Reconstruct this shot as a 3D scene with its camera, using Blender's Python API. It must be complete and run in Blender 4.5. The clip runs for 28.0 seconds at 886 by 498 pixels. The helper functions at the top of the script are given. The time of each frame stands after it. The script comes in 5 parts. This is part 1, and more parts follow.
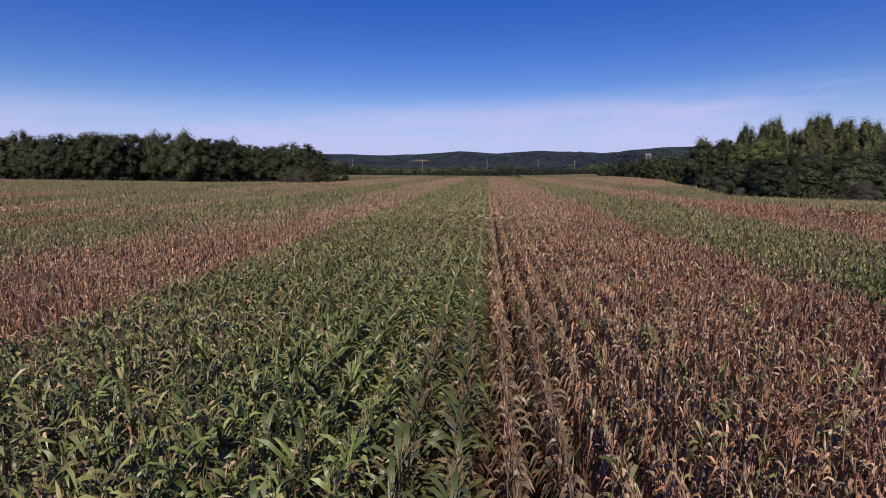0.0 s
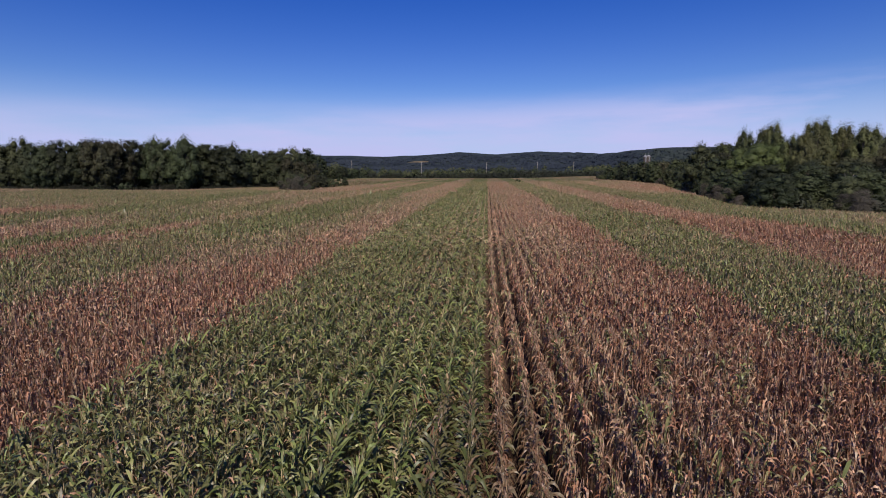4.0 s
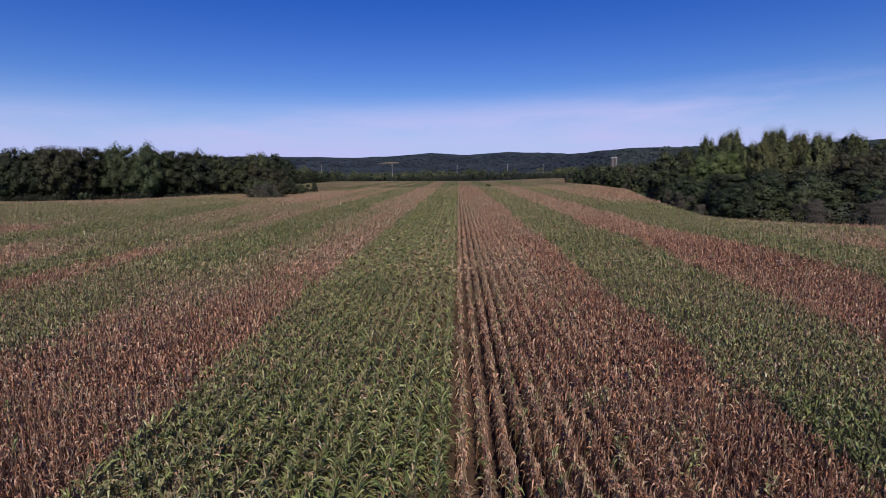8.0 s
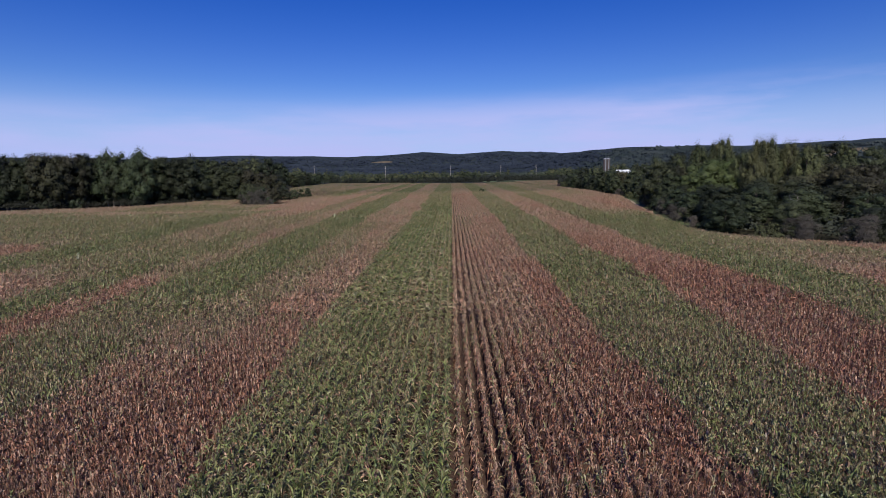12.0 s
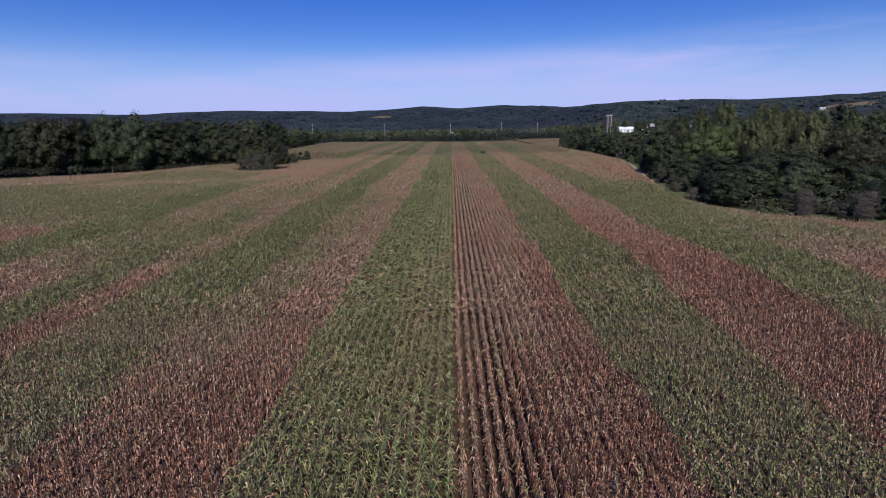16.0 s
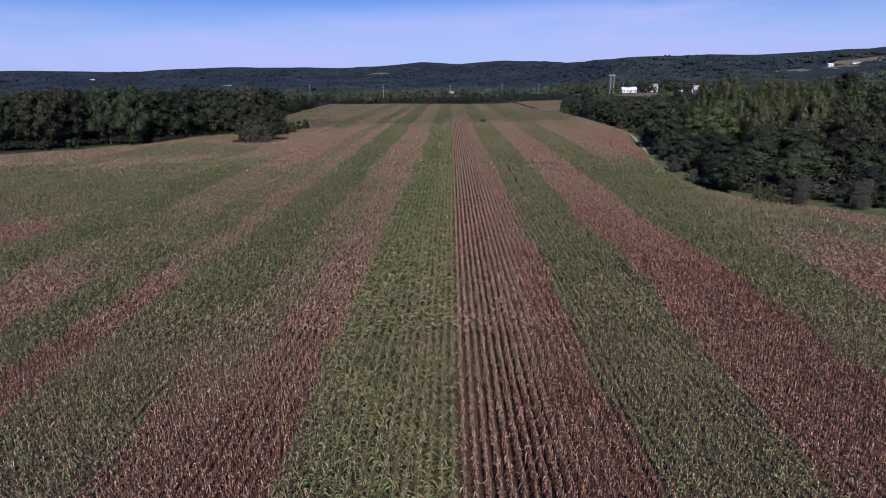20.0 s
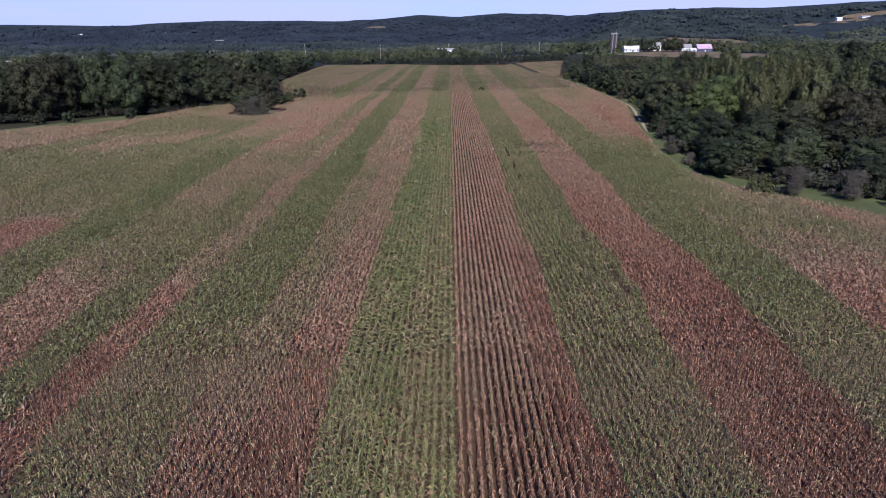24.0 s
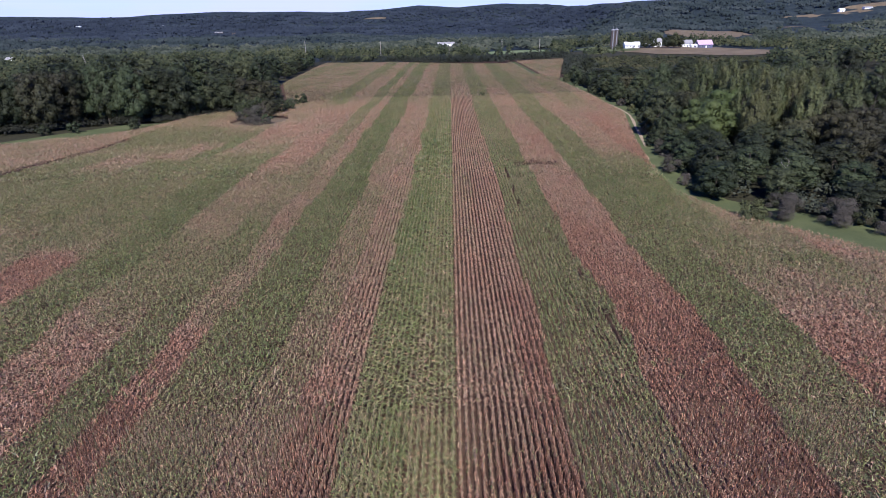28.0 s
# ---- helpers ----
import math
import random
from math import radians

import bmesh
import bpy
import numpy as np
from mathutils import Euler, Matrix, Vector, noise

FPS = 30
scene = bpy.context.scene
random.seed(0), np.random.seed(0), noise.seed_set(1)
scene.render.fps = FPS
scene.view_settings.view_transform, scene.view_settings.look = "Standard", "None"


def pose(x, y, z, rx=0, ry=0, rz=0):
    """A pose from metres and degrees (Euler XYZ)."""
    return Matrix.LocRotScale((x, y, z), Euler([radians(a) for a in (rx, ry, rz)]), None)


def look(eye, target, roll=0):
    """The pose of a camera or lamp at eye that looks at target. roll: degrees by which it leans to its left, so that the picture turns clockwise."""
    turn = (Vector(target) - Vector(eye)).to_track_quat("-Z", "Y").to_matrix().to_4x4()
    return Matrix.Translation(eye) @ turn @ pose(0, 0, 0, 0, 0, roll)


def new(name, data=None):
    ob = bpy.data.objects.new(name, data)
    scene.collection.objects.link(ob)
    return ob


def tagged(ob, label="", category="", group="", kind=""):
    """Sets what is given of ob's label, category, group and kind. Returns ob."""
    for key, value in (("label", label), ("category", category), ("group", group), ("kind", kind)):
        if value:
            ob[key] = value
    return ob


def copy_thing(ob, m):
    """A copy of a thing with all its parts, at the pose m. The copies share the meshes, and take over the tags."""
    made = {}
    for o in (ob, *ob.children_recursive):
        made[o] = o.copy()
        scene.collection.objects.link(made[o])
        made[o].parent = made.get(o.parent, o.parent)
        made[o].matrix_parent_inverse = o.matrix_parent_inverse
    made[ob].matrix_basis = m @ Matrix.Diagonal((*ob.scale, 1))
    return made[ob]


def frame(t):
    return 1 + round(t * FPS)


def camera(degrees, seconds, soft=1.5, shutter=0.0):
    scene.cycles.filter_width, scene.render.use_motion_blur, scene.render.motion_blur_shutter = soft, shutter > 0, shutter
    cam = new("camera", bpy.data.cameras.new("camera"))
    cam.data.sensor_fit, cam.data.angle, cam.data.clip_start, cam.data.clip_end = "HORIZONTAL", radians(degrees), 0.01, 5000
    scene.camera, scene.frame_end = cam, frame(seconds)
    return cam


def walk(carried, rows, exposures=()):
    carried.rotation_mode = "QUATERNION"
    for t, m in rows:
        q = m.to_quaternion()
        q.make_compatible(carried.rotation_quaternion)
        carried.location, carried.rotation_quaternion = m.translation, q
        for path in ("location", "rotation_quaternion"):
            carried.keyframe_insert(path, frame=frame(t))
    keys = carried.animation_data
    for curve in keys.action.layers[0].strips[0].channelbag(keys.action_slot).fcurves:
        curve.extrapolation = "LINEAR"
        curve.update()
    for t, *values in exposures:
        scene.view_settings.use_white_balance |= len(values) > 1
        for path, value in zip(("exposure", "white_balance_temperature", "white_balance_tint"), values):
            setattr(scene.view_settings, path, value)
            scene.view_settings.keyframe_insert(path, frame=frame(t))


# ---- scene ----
cam = camera(79.2, 28.0, 0.95)
PATH = [
    (0.0, 0.00, 0.00, 5.95, 82.46, -0.08, 4.74),
    (0.5, 0.01, 0.01, 6.06, 82.47, -0.04, 4.71),
    (1.0, -0.01, 0.07, 6.22, 82.48, -0.01, 4.74),
    (1.5, -0.05, 0.07, 6.39, 82.48, 0.00, 4.74),
    (2.0, -0.07, 0.07, 6.66, 82.48, 0.04, 4.74),
    (2.5, -0.05, 0.06, 7.00, 82.50, 0.07, 4.73),
    (3.0, -0.04, 0.03, 7.37, 82.50, 0.10, 4.72),
    (3.5, -0.03, -0.02, 7.73, 82.52, 0.10, 4.69),
    (5.5, 0.00, -0.02, 9.22, 82.58, 0.38, 4.63),
    (6.0, -0.01, -0.07, 9.59, 82.58, 0.39, 4.57),
    (6.5, 0.09, -0.07, 9.95, 82.59, 0.43, 3.61),
    (7.0, 0.16, 0.07, 10.22, 82.57, 0.46, 2.98),
    (7.5, 0.27, 0.13, 10.56, 82.56, 0.51, 1.87),
    (8.0, 0.28, 0.03, 10.97, 82.57, 0.53, 1.60),
    (8.5, 0.27, -0.06, 11.41, 82.57, 0.53, 1.50),
    (9.0, 0.22, -0.02, 11.88, 82.60, 0.55, 1.29),
    (9.5, 0.20, 0.14, 12.33, 82.58, 0.56, 1.09),
    (10.0, 0.19, 0.15, 12.78, 82.58, 0.56, 0.98),
    (10.5, 0.16, 0.10, 13.27, 82.62, 0.56, 0.93),
    (11.0, 0.17, 0.10, 13.78, 82.63, 0.56, 0.90),
    (11.5, 0.15, 0.09, 14.29, 82.59, 0.59, 0.89),
    (12.0, 0.08, 0.08, 14.74, 82.42, 0.61, 0.88),
    (12.5, -0.03, 0.01, 15.23, 82.07, 0.63, 0.87),
    (14.5, 0.00, -0.15, 17.44, 79.75, 0.73, 0.89),
    (15.0, -0.10, -0.21, 18.00, 78.89, 0.73, 0.88),
    (15.5, -0.13, -0.25, 18.71, 78.03, 0.74, 0.87),
    (16.0, -0.07, -0.29, 19.39, 77.69, 0.77, 0.86),
    (16.5, -0.06, -0.30, 20.25, 77.16, 0.78, 0.83),
    (17.0, -0.13, -0.34, 20.98, 76.68, 0.80, 0.83),
    (17.5, -0.19, -0.40, 21.83, 76.17, 0.81, 0.84),
    (18.0, -0.23, -0.44, 22.63, 75.80, 0.84, 0.83),
    (18.5, -0.31, -0.45, 23.57, 75.26, 0.84, 0.83),
    (19.0, -0.33, -0.50, 24.39, 74.62, 0.86, 0.86),
    (19.5, -0.27, -0.58, 25.32, 73.82, 0.89, 0.84),
    (20.0, -0.22, -0.63, 26.20, 73.27, 0.93, 0.81),
    (20.5, -0.17, -0.64, 27.21, 72.61, 0.95, 0.75),
    (21.0, -0.15, -0.68, 28.09, 72.15, 0.98, 0.70),
    (21.5, -0.18, -0.69, 29.09, 72.08, 0.95, 0.66),
    (23.5, -0.24, -0.80, 32.75, 70.16, 0.96, 0.61),
    (24.0, -0.19, -0.82, 33.79, 68.79, 0.99, 0.63),
    (24.5, -0.18, -0.82, 34.88, 68.14, 1.01, 0.62),
    (25.0, -0.22, -0.82, 35.99, 67.83, 1.02, 0.63),
    (25.5, -0.27, -0.87, 37.06, 67.83, 1.03, 0.65),
    (26.0, -0.24, -0.96, 38.14, 67.83, 1.05, 0.66),
    (26.5, -0.23, -1.05, 39.20, 67.86, 1.07, 0.66),
    (27.0, -0.23, -1.06, 40.35, 67.86, 1.09, 0.66),
    (27.5, -0.21, -1.07, 41.55, 67.84, 1.11, 0.65),
    (28.0, -0.15, -1.13, 42.70, 67.81, 1.13, 0.64),
]
walk(cam, [(t, pose(x, y, z, rx, ry, rz)) for t, x, y, z, rx, ry, rz in PATH],
     exposures=[(0, 0.14, 6900, 10), (6, 0.10, 6700, 10), (11, 0.06, 6300, 10), (16, 0.05, 6100, 11), (20, 0.06, 5900, 12), (21, 0.2, 5940, 12), (23.5, 0.28, 5950, 13), (25, 0.7, 5850, 13), (28, 0.72, 5850, 13)])

# ---- world, sun, exposure ----
SUN_ELEVATION, SUN_AZIMUTH = 45.5, 177.0      # degrees; azimuth clockwise from +y, so almost straight behind the camera
world = bpy.data.worlds.new("world")
scene.world = world
world.use_nodes = True
wn, wl = world.node_tree.nodes, world.node_tree.links
wn.clear()
w_out = wn.new("ShaderNodeOutputWorld")
w_bg = wn.new("ShaderNodeBackground")
w_sky = wn.new("ShaderNodeTexSky")
w_sky.sky_type = "NISHITA"
w_sky.sun_disc = False
w_sky.sun_elevation = radians(SUN_ELEVATION)
w_sky.sun_rotation = radians(SUN_AZIMUTH)
w_sky.altitude = 200.0
w_sky.air_density, w_sky.dust_density, w_sky.ozone_density = 1.0, 0.1, 4.0
w_bg.inputs["Strength"].default_value = 0.095
w_co = wn.new("ShaderNodeTexCoord")
w_map = wn.new("ShaderNodeMapping")
w_map.inputs["Scale"].default_value = (1.5, 1.5, 9.0)
w_map.inputs["Rotation"].default_value = (0.0, radians(3.0), 0.0)
w_noise = wn.new("ShaderNodeTexNoise")
w_noise.inputs["Scale"].default_value = 1.6
w_noise.inputs["Detail"].default_value = 6.0
w_noise.inputs["Roughness"].default_value = 0.55
w_sep = wn.new("ShaderNodeSeparateXYZ")
w_low = wn.new("ShaderNodeMapRange")           # thin cloud gathers in a low band all round
w_low.interpolation_type = "SMOOTHSTEP"
for key, value in (("From Min", 0.155), ("From Max", 0.085), ("To Min", 0.0), ("To Max", 1.0)):
    w_low.inputs[key].default_value = value
w_rng = wn.new("ShaderNodeMapRange")
for key, value in (("From Min", 0.38), ("From Max", 0.58), ("To Min", 0.0), ("To Max", 0.85)):
    w_rng.inputs[key].default_value = value
w_mul = wn.new("ShaderNodeMath")
w_mul.operation = "MULTIPLY"
w_mix = wn.new("ShaderNodeMix")
w_mix.data_type = "RGBA"
w_mix.inputs["B"].default_value = (5.0, 5.25, 8.8, 1)
wl.new(w_co.outputs["Generated"], w_map.inputs["Vector"])
wl.new(w_map.outputs["Vector"], w_noise.inputs["Vector"])
wl.new(w_co.outputs["Generated"], w_sep.inputs["Vector"])
w_tilt = wn.new("ShaderNodeMath")
w_tilt.operation = "MULTIPLY_ADD"
w_tilt.inputs[1].default_value = -0.035
wl.new(w_sep.outputs["X"], w_tilt.inputs[0])
wl.new(w_sep.outputs["Z"], w_tilt.inputs[2])
wl.new(w_tilt.outputs["Value"], w_low.inputs["Value"])
wl.new(w_noise.outputs["Fac"], w_rng.inputs["Value"])
wl.new(w_low.outputs["Result"], w_mul.inputs[0])
wl.new(w_rng.outputs["Result"], w_mul.inputs[1])
wl.new(w_mul.outputs["Value"], w_mix.inputs["Factor"])
w_hue = wn.new("ShaderNodeHueSaturation")      # a clear, deep blue day
w_hue.inputs["Saturation"].default_value = 1.40
w_hue.inputs["Hue"].default_value = 0.530
wl.new(w_sky.outputs["Color"], w_hue.inputs["Color"])
w_rim = wn.new("ShaderNodeMapRange")           # blue haze at the horizon itself
w_rim.interpolation_type = "SMOOTHSTEP"
for key, value in (("From Min", 0.17), ("From Max", 0.01), ("To Min", 0.0), ("To Max", 0.92)):
    w_rim.inputs[key].default_value = value
w_haze = wn.new("ShaderNodeMix")
w_haze.data_type = "RGBA"
w_haze.inputs["B"].default_value = (4.0, 4.6, 8.7, 1)
wl.new(w_sep.outputs["Z"], w_rim.inputs["Value"])
wl.new(w_rim.outputs["Result"], w_haze.inputs["Factor"])
wl.new(w_hue.outputs["Color"], w_haze.inputs["A"])
wl.new(w_haze.outputs["Result"], w_mix.inputs["A"])
wl.new(w_mix.outputs["Result"], w_bg.inputs["Color"])
wl.new(w_bg.outputs["Background"], w_out.inputs["Surface"])

sun_data = bpy.data.lights.new("sun", "SUN")
sun_data.energy, sun_data.angle, sun_data.color = 4.3, radians(0.5), (1.0, 0.93, 0.85)
sun = new("sun", sun_data)
_a, _e = radians(SUN_AZIMUTH), radians(SUN_ELEVATION)
sun.matrix_world = look((200 * math.sin(_a) * math.cos(_e), 200 * math.cos(_a) * math.cos(_e), 200 * math.sin(_e)), (0, 0, 0))

# ---- materials ----
def material(name, rough=0.8, spec=0.3):
    m = bpy.data.materials.new(name)
    m.use_nodes = True
    b = m.node_tree.nodes["Principled BSDF"]
    b.inputs["Roughness"].default_value = rough
    b.inputs["Specular IOR Level"].default_value = spec
    return m, m.node_tree.nodes, m.node_tree.links, b


def ramp(nodes, stops):
    r = nodes.new("ShaderNodeValToRGB")
    while len(r.color_ramp.elements) < len(stops):
        r.color_ramp.elements.new(0.5)
    for e, (p, c) in zip(r.color_ramp.elements, stops):
        e.position, e.color = p, (*c, 1)
    return r


def noise_node(nodes, links, scale, detail=4.0, rough=0.55, stretch=None, where="Object"):
    co = nodes.new("ShaderNodeTexCoord")
    n = nodes.new("ShaderNodeTexNoise")
    n.inputs["Scale"].default_value, n.inputs["Detail"].default_value, n.inputs["Roughness"].default_value = scale, detail, rough
    if stretch:
        mp = nodes.new("ShaderNodeMapping")
        mp.inputs["Scale"].default_value = stretch
        links.new(co.outputs[where], mp.inputs["Vector"])
        links.new(mp.outputs["Vector"], n.inputs["Vector"])
    else:
        links.new(co.outputs[where], n.inputs["Vector"])
    return n


def bump(nodes, links, b, n, strength, distance):
    k = nodes.new("ShaderNodeBump")
    k.inputs["Strength"].default_value, k.inputs["Distance"].default_value = strength, distance
    links.new(n.outputs["Fac"], k.inputs["Height"])
    links.new(k.outputs["Normal"], b.inputs["Normal"])


def maths(nodes, links, op, a, b_in):
    k = nodes.new("ShaderNodeMath")
    k.operation = op
    for i, v in enumerate((a, b_in)):
        if isinstance(v, (int, float)):
            k.inputs[i].default_value = v
        else:
            links.new(v, k.inputs[i])
    return k.outputs["Value"]


def ground_material(name, stops, scale, rough=0.95, bump_by=0.1, fine=3.0):
    m, nodes, links, b = material(name, rough, 0.15)
    n1 = noise_node(nodes, links, scale, 6.0, 0.6)
    n2 = noise_node(nodes, links, fine, 4.0, 0.6)
    f = maths(nodes, links, "ADD", maths(nodes, links, "MULTIPLY", n1.outputs["Fac"], 0.6), maths(nodes, links, "MULTIPLY", n2.outputs["Fac"], 0.4))
    r = ramp(nodes, stops)
    links.new(f, r.inputs["Fac"])
    links.new(r.outputs["Color"], b.inputs["Base Color"])
    bump(nodes, links, b, n2, 0.6, bump_by)
    return m


# the leaf's state, from green to straw to red-brown, is kept on the mesh as "dry"
CORN_STOPS = [(0.0, (0.087, 0.116, 0.031)), (0.22, (0.160, 0.181, 0.056)), (0.42, (0.214, 0.192, 0.085)),
              (0.62, (0.400, 0.258, 0.166)), (0.82, (0.345, 0.167, 0.094)), (1.0, (0.200, 0.084, 0.047))]


def corn_material(name, source):
    m, nodes, links, b = material(name, 0.45, 0.45)
    geo = nodes.new("ShaderNodeNewGeometry")
    if source == "mesh":
        at = nodes.new("ShaderNodeAttribute")
        at.attribute_name = "dry"
        base = at.outputs["Fac"]
    else:
        base = maths(nodes, links, "ADD", source, 0.0)
    spread = maths(nodes, links, "MULTIPLY", maths(nodes, links, "SUBTRACT", geo.outputs["Random Per Island"], 0.5), 0.26)
    n = noise_node(nodes, links, 9.0, 3.0)
    grain = maths(nodes, links, "MULTIPLY", maths(nodes, links, "SUBTRACT", n.outputs["Fac"], 0.5), 0.25)
    f = maths(nodes, links, "ADD", maths(nodes, links, "ADD", base, spread), grain)
    r = ramp(nodes, CORN_STOPS)
    links.new(f, r.inputs["Fac"])
    hsv = nodes.new("ShaderNodeHueSaturation")
    w = nodes.new("ShaderNodeTexWhiteNoise")
    w.noise_dimensions = "1D"
    links.new(geo.outputs["Random Per Island"], w.inputs["W"])
    vary = nodes.new("ShaderNodeAttribute")
    vary.attribute_name = "vary"
    swing = maths(nodes, links, "MULTIPLY", maths(nodes, links, "SUBTRACT", w.outputs["Value"], 0.5), vary.outputs["Fac"])
    links.new(maths(nodes, links, "ADD", swing, 1.0), hsv.inputs["Value"])
    links.new(r.outputs["Color"], hsv.inputs["Color"])
    links.new(hsv.outputs["Color"], b.inputs["Base Color"])
    tr = nodes.new("ShaderNodeBsdfTranslucent")
    mx = nodes.new("ShaderNodeMixShader")
    mx.inputs["Fac"].default_value = 0.14
    links.new(hsv.outputs["Color"], tr.inputs["Color"])
    links.new(b.outputs["BSDF"], mx.inputs[1])
    links.new(tr.outputs["BSDF"], mx.inputs[2])
    links.new(mx.outputs["Shader"], nodes["Material Output"].inputs["Surface"])
    return m


M_CORN = corn_material("corn_leaf", "mesh")
M_SOIL = ground_material("ground_soil_and_grass", [(0.30, (0.038, 0.022, 0.015)), (0.5, (0.068, 0.040, 0.027)), (0.7, (0.115, 0.073, 0.051))], 0.35)
M_GRASS = ground_material("meadow_grass", [(0.3, (0.055, 0.067, 0.027)), (0.55, (0.086, 0.100, 0.042)), (0.75, (0.15, 0.137, 0.066))], 0.12)
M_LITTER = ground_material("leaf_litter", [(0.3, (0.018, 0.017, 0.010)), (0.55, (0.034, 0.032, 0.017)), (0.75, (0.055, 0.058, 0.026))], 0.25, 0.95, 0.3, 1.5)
M_STUBBLE = ground_material("dry_field", [(0.3, (0.095, 0.072, 0.046)), (0.55, (0.15, 0.115, 0.073)), (0.75, (0.21, 0.165, 0.108))], 0.05)
M_TRACK = ground_material("sandy_track", [(0.3, (0.20, 0.15, 0.10)), (0.55, (0.32, 0.25, 0.17)), (0.75, (0.42, 0.34, 0.24))], 0.3)
# distance haze is put into this colour: far wooded ground turned blue-grey
M_WOODFLOOR_HAZED = ground_material("hazed_wooded_country", [(0.36, (0.012, 0.018, 0.021)), (0.50, (0.022, 0.031, 0.034)), (0.64, (0.038, 0.047, 0.045))], 0.02, 0.95, 4.0, 0.11)


def foliage_material(name, stops, low=0.5, high=1.5, grain=0.35, own=0.16, spec=0.25):
    m, nodes, links, b = material(name, 0.65, spec)
    geo = nodes.new("ShaderNodeNewGeometry")
    info = nodes.new("ShaderNodeObjectInfo")
    n = noise_node(nodes, links, grain, 3.0)
    f = maths(nodes, links, "ADD", maths(nodes, links, "MULTIPLY", geo.outputs["Random Per Island"], own), maths(nodes, links, "MULTIPLY", n.outputs["Fac"], 1.0 - own))
    r = ramp(nodes, stops)
    links.new(f, r.inputs["Fac"])
    hsv = nodes.new("ShaderNodeHueSaturation")
    mr = nodes.new("ShaderNodeMapRange")
    mr.inputs["To Min"].default_value, mr.inputs["To Max"].default_value = low, high
    links.new(info.outputs["Random"], mr.inputs["Value"])
    wn_ = nodes.new("ShaderNodeTexWhiteNoise")
    wn_.noise_dimensions = "1D"
    links.new(info.outputs["Random"], wn_.inputs["W"])
    hue = nodes.new("ShaderNodeMapRange")
    hue.inputs["To Min"].default_value, hue.inputs["To Max"].default_value = 0.465, 0.512
    links.new(wn_.outputs["Value"], hue.inputs["Value"])
    links.new(hue.outputs["Result"], hsv.inputs["Hue"])
    links.new(mr.outputs["Result"], hsv.inputs["Value"])
    links.new(r.outputs["Color"], hsv.inputs["Color"])
    links.new(hsv.outputs["Color"], b.inputs["Base Color"])
    return m


M_LEAF = foliage_material("tree_leaf", [(0.2, (0.015, 0.021, 0.009)), (0.5, (0.030, 0.039, 0.016)), (0.8, (0.052, 0.062, 0.026))])
M_LEAF_LIGHT = foliage_material("willow_leaf", [(0.2, (0.028, 0.037, 0.011)), (0.5, (0.052, 0.066, 0.018)), (0.8, (0.085, 0.100, 0.030))], 0.9, 1.15)
M_LEAF_SAGE = foliage_material("poplar_leaf", [(0.2, (0.039, 0.047, 0.017)), (0.5, (0.070, 0.080, 0.031)), (0.8, (0.108, 0.119, 0.048))], 0.8, 1.2)
M_LEAF_OLIVE = foliage_material("olive_leaf", [(0.2, (0.025, 0.027, 0.011)), (0.5, (0.046, 0.046, 0.020)), (0.8, (0.074, 0.069, 0.032))], 0.6, 1.25)
M_LEAF_GREY = foliage_material("twig_grey", [(0.2, (0.042, 0.038, 0.028)), (0.5, (0.070, 0.063, 0.047)), (0.8, (0.102, 0.092, 0.070))], 0.9, 1.3)
M_BARK = ground_material("bark", [(0.3, (0.05, 0.04, 0.03)), (0.6, (0.11, 0.095, 0.08)), (0.8, (0.2, 0.18, 0.15))], 1.5, 0.9, 0.02, 9.0)

# ---- helpers of this scene ----
def mesh_np(name, V, T, mat, dry=None, smooth=False, vary=1.36):
    """A triangle mesh from numpy arrays."""
    me = bpy.data.meshes.new(name)
    V = np.ascontiguousarray(V, dtype=np.float32)
    T = np.ascontiguousarray(T, dtype=np.int32)
    me.vertices.add(len(V))
    me.vertices.foreach_set("co", V.ravel())
    me.loops.add(T.size)
    me.loops.foreach_set("vertex_index", T.ravel())
    me.polygons.add(len(T))
    me.polygons.foreach_set("loop_start", np.arange(0, T.size, 3, dtype=np.int32))
    if smooth:
        me.polygons.foreach_set("use_smooth", np.ones(len(T), dtype=bool))
    if dry is not None:
        at = me.attributes.new("dry", "FLOAT", "POINT")
        at.data.foreach_set("value", np.ascontiguousarray(dry, dtype=np.float32))
        at = me.attributes.new("vary", "FLOAT", "POINT")
        at.data.foreach_set("value", np.ascontiguousarray(np.broadcast_to(vary, len(V)), dtype=np.float32))
    me.materials.append(mat)
    me.update(calc_edges=True)
    return me


def part(name, me, parent, label=""):
    ob = new(name, me)
    ob.parent = parent
    return tagged(ob, label)


def thing(name, label, category, group="", kind="", data=None):
    return tagged(new(name, data), label, category, group, kind)


def grid_noise(x, y, scale, seed=0):
    """Smooth value noise in 0..1 on numpy arrays."""
    x, y = np.asarray(x, float) / scale, np.asarray(y, float) / scale
    i, j = np.floor(x).astype(np.int64), np.floor(y).astype(np.int64)
    u, v = x - i, y - j
    u, v = u * u * (3 - 2 * u), v * v * (3 - 2 * v)

    def h(a, b):
        k = (a * 374761393 + b * 668265263 + seed * 144665) & 0x7FFFFFFF
        k = ((k ^ (k >> 13)) * 1274126177) & 0x7FFFFFFF
        return ((k ^ (k >> 16)) & 0xFFFF) / 65535.0

    return (h(i, j) * (1 - u) + h(i + 1, j) * u) * (1 - v) + (h(i, j + 1) * (1 - u) + h(i + 1, j + 1) * u) * v


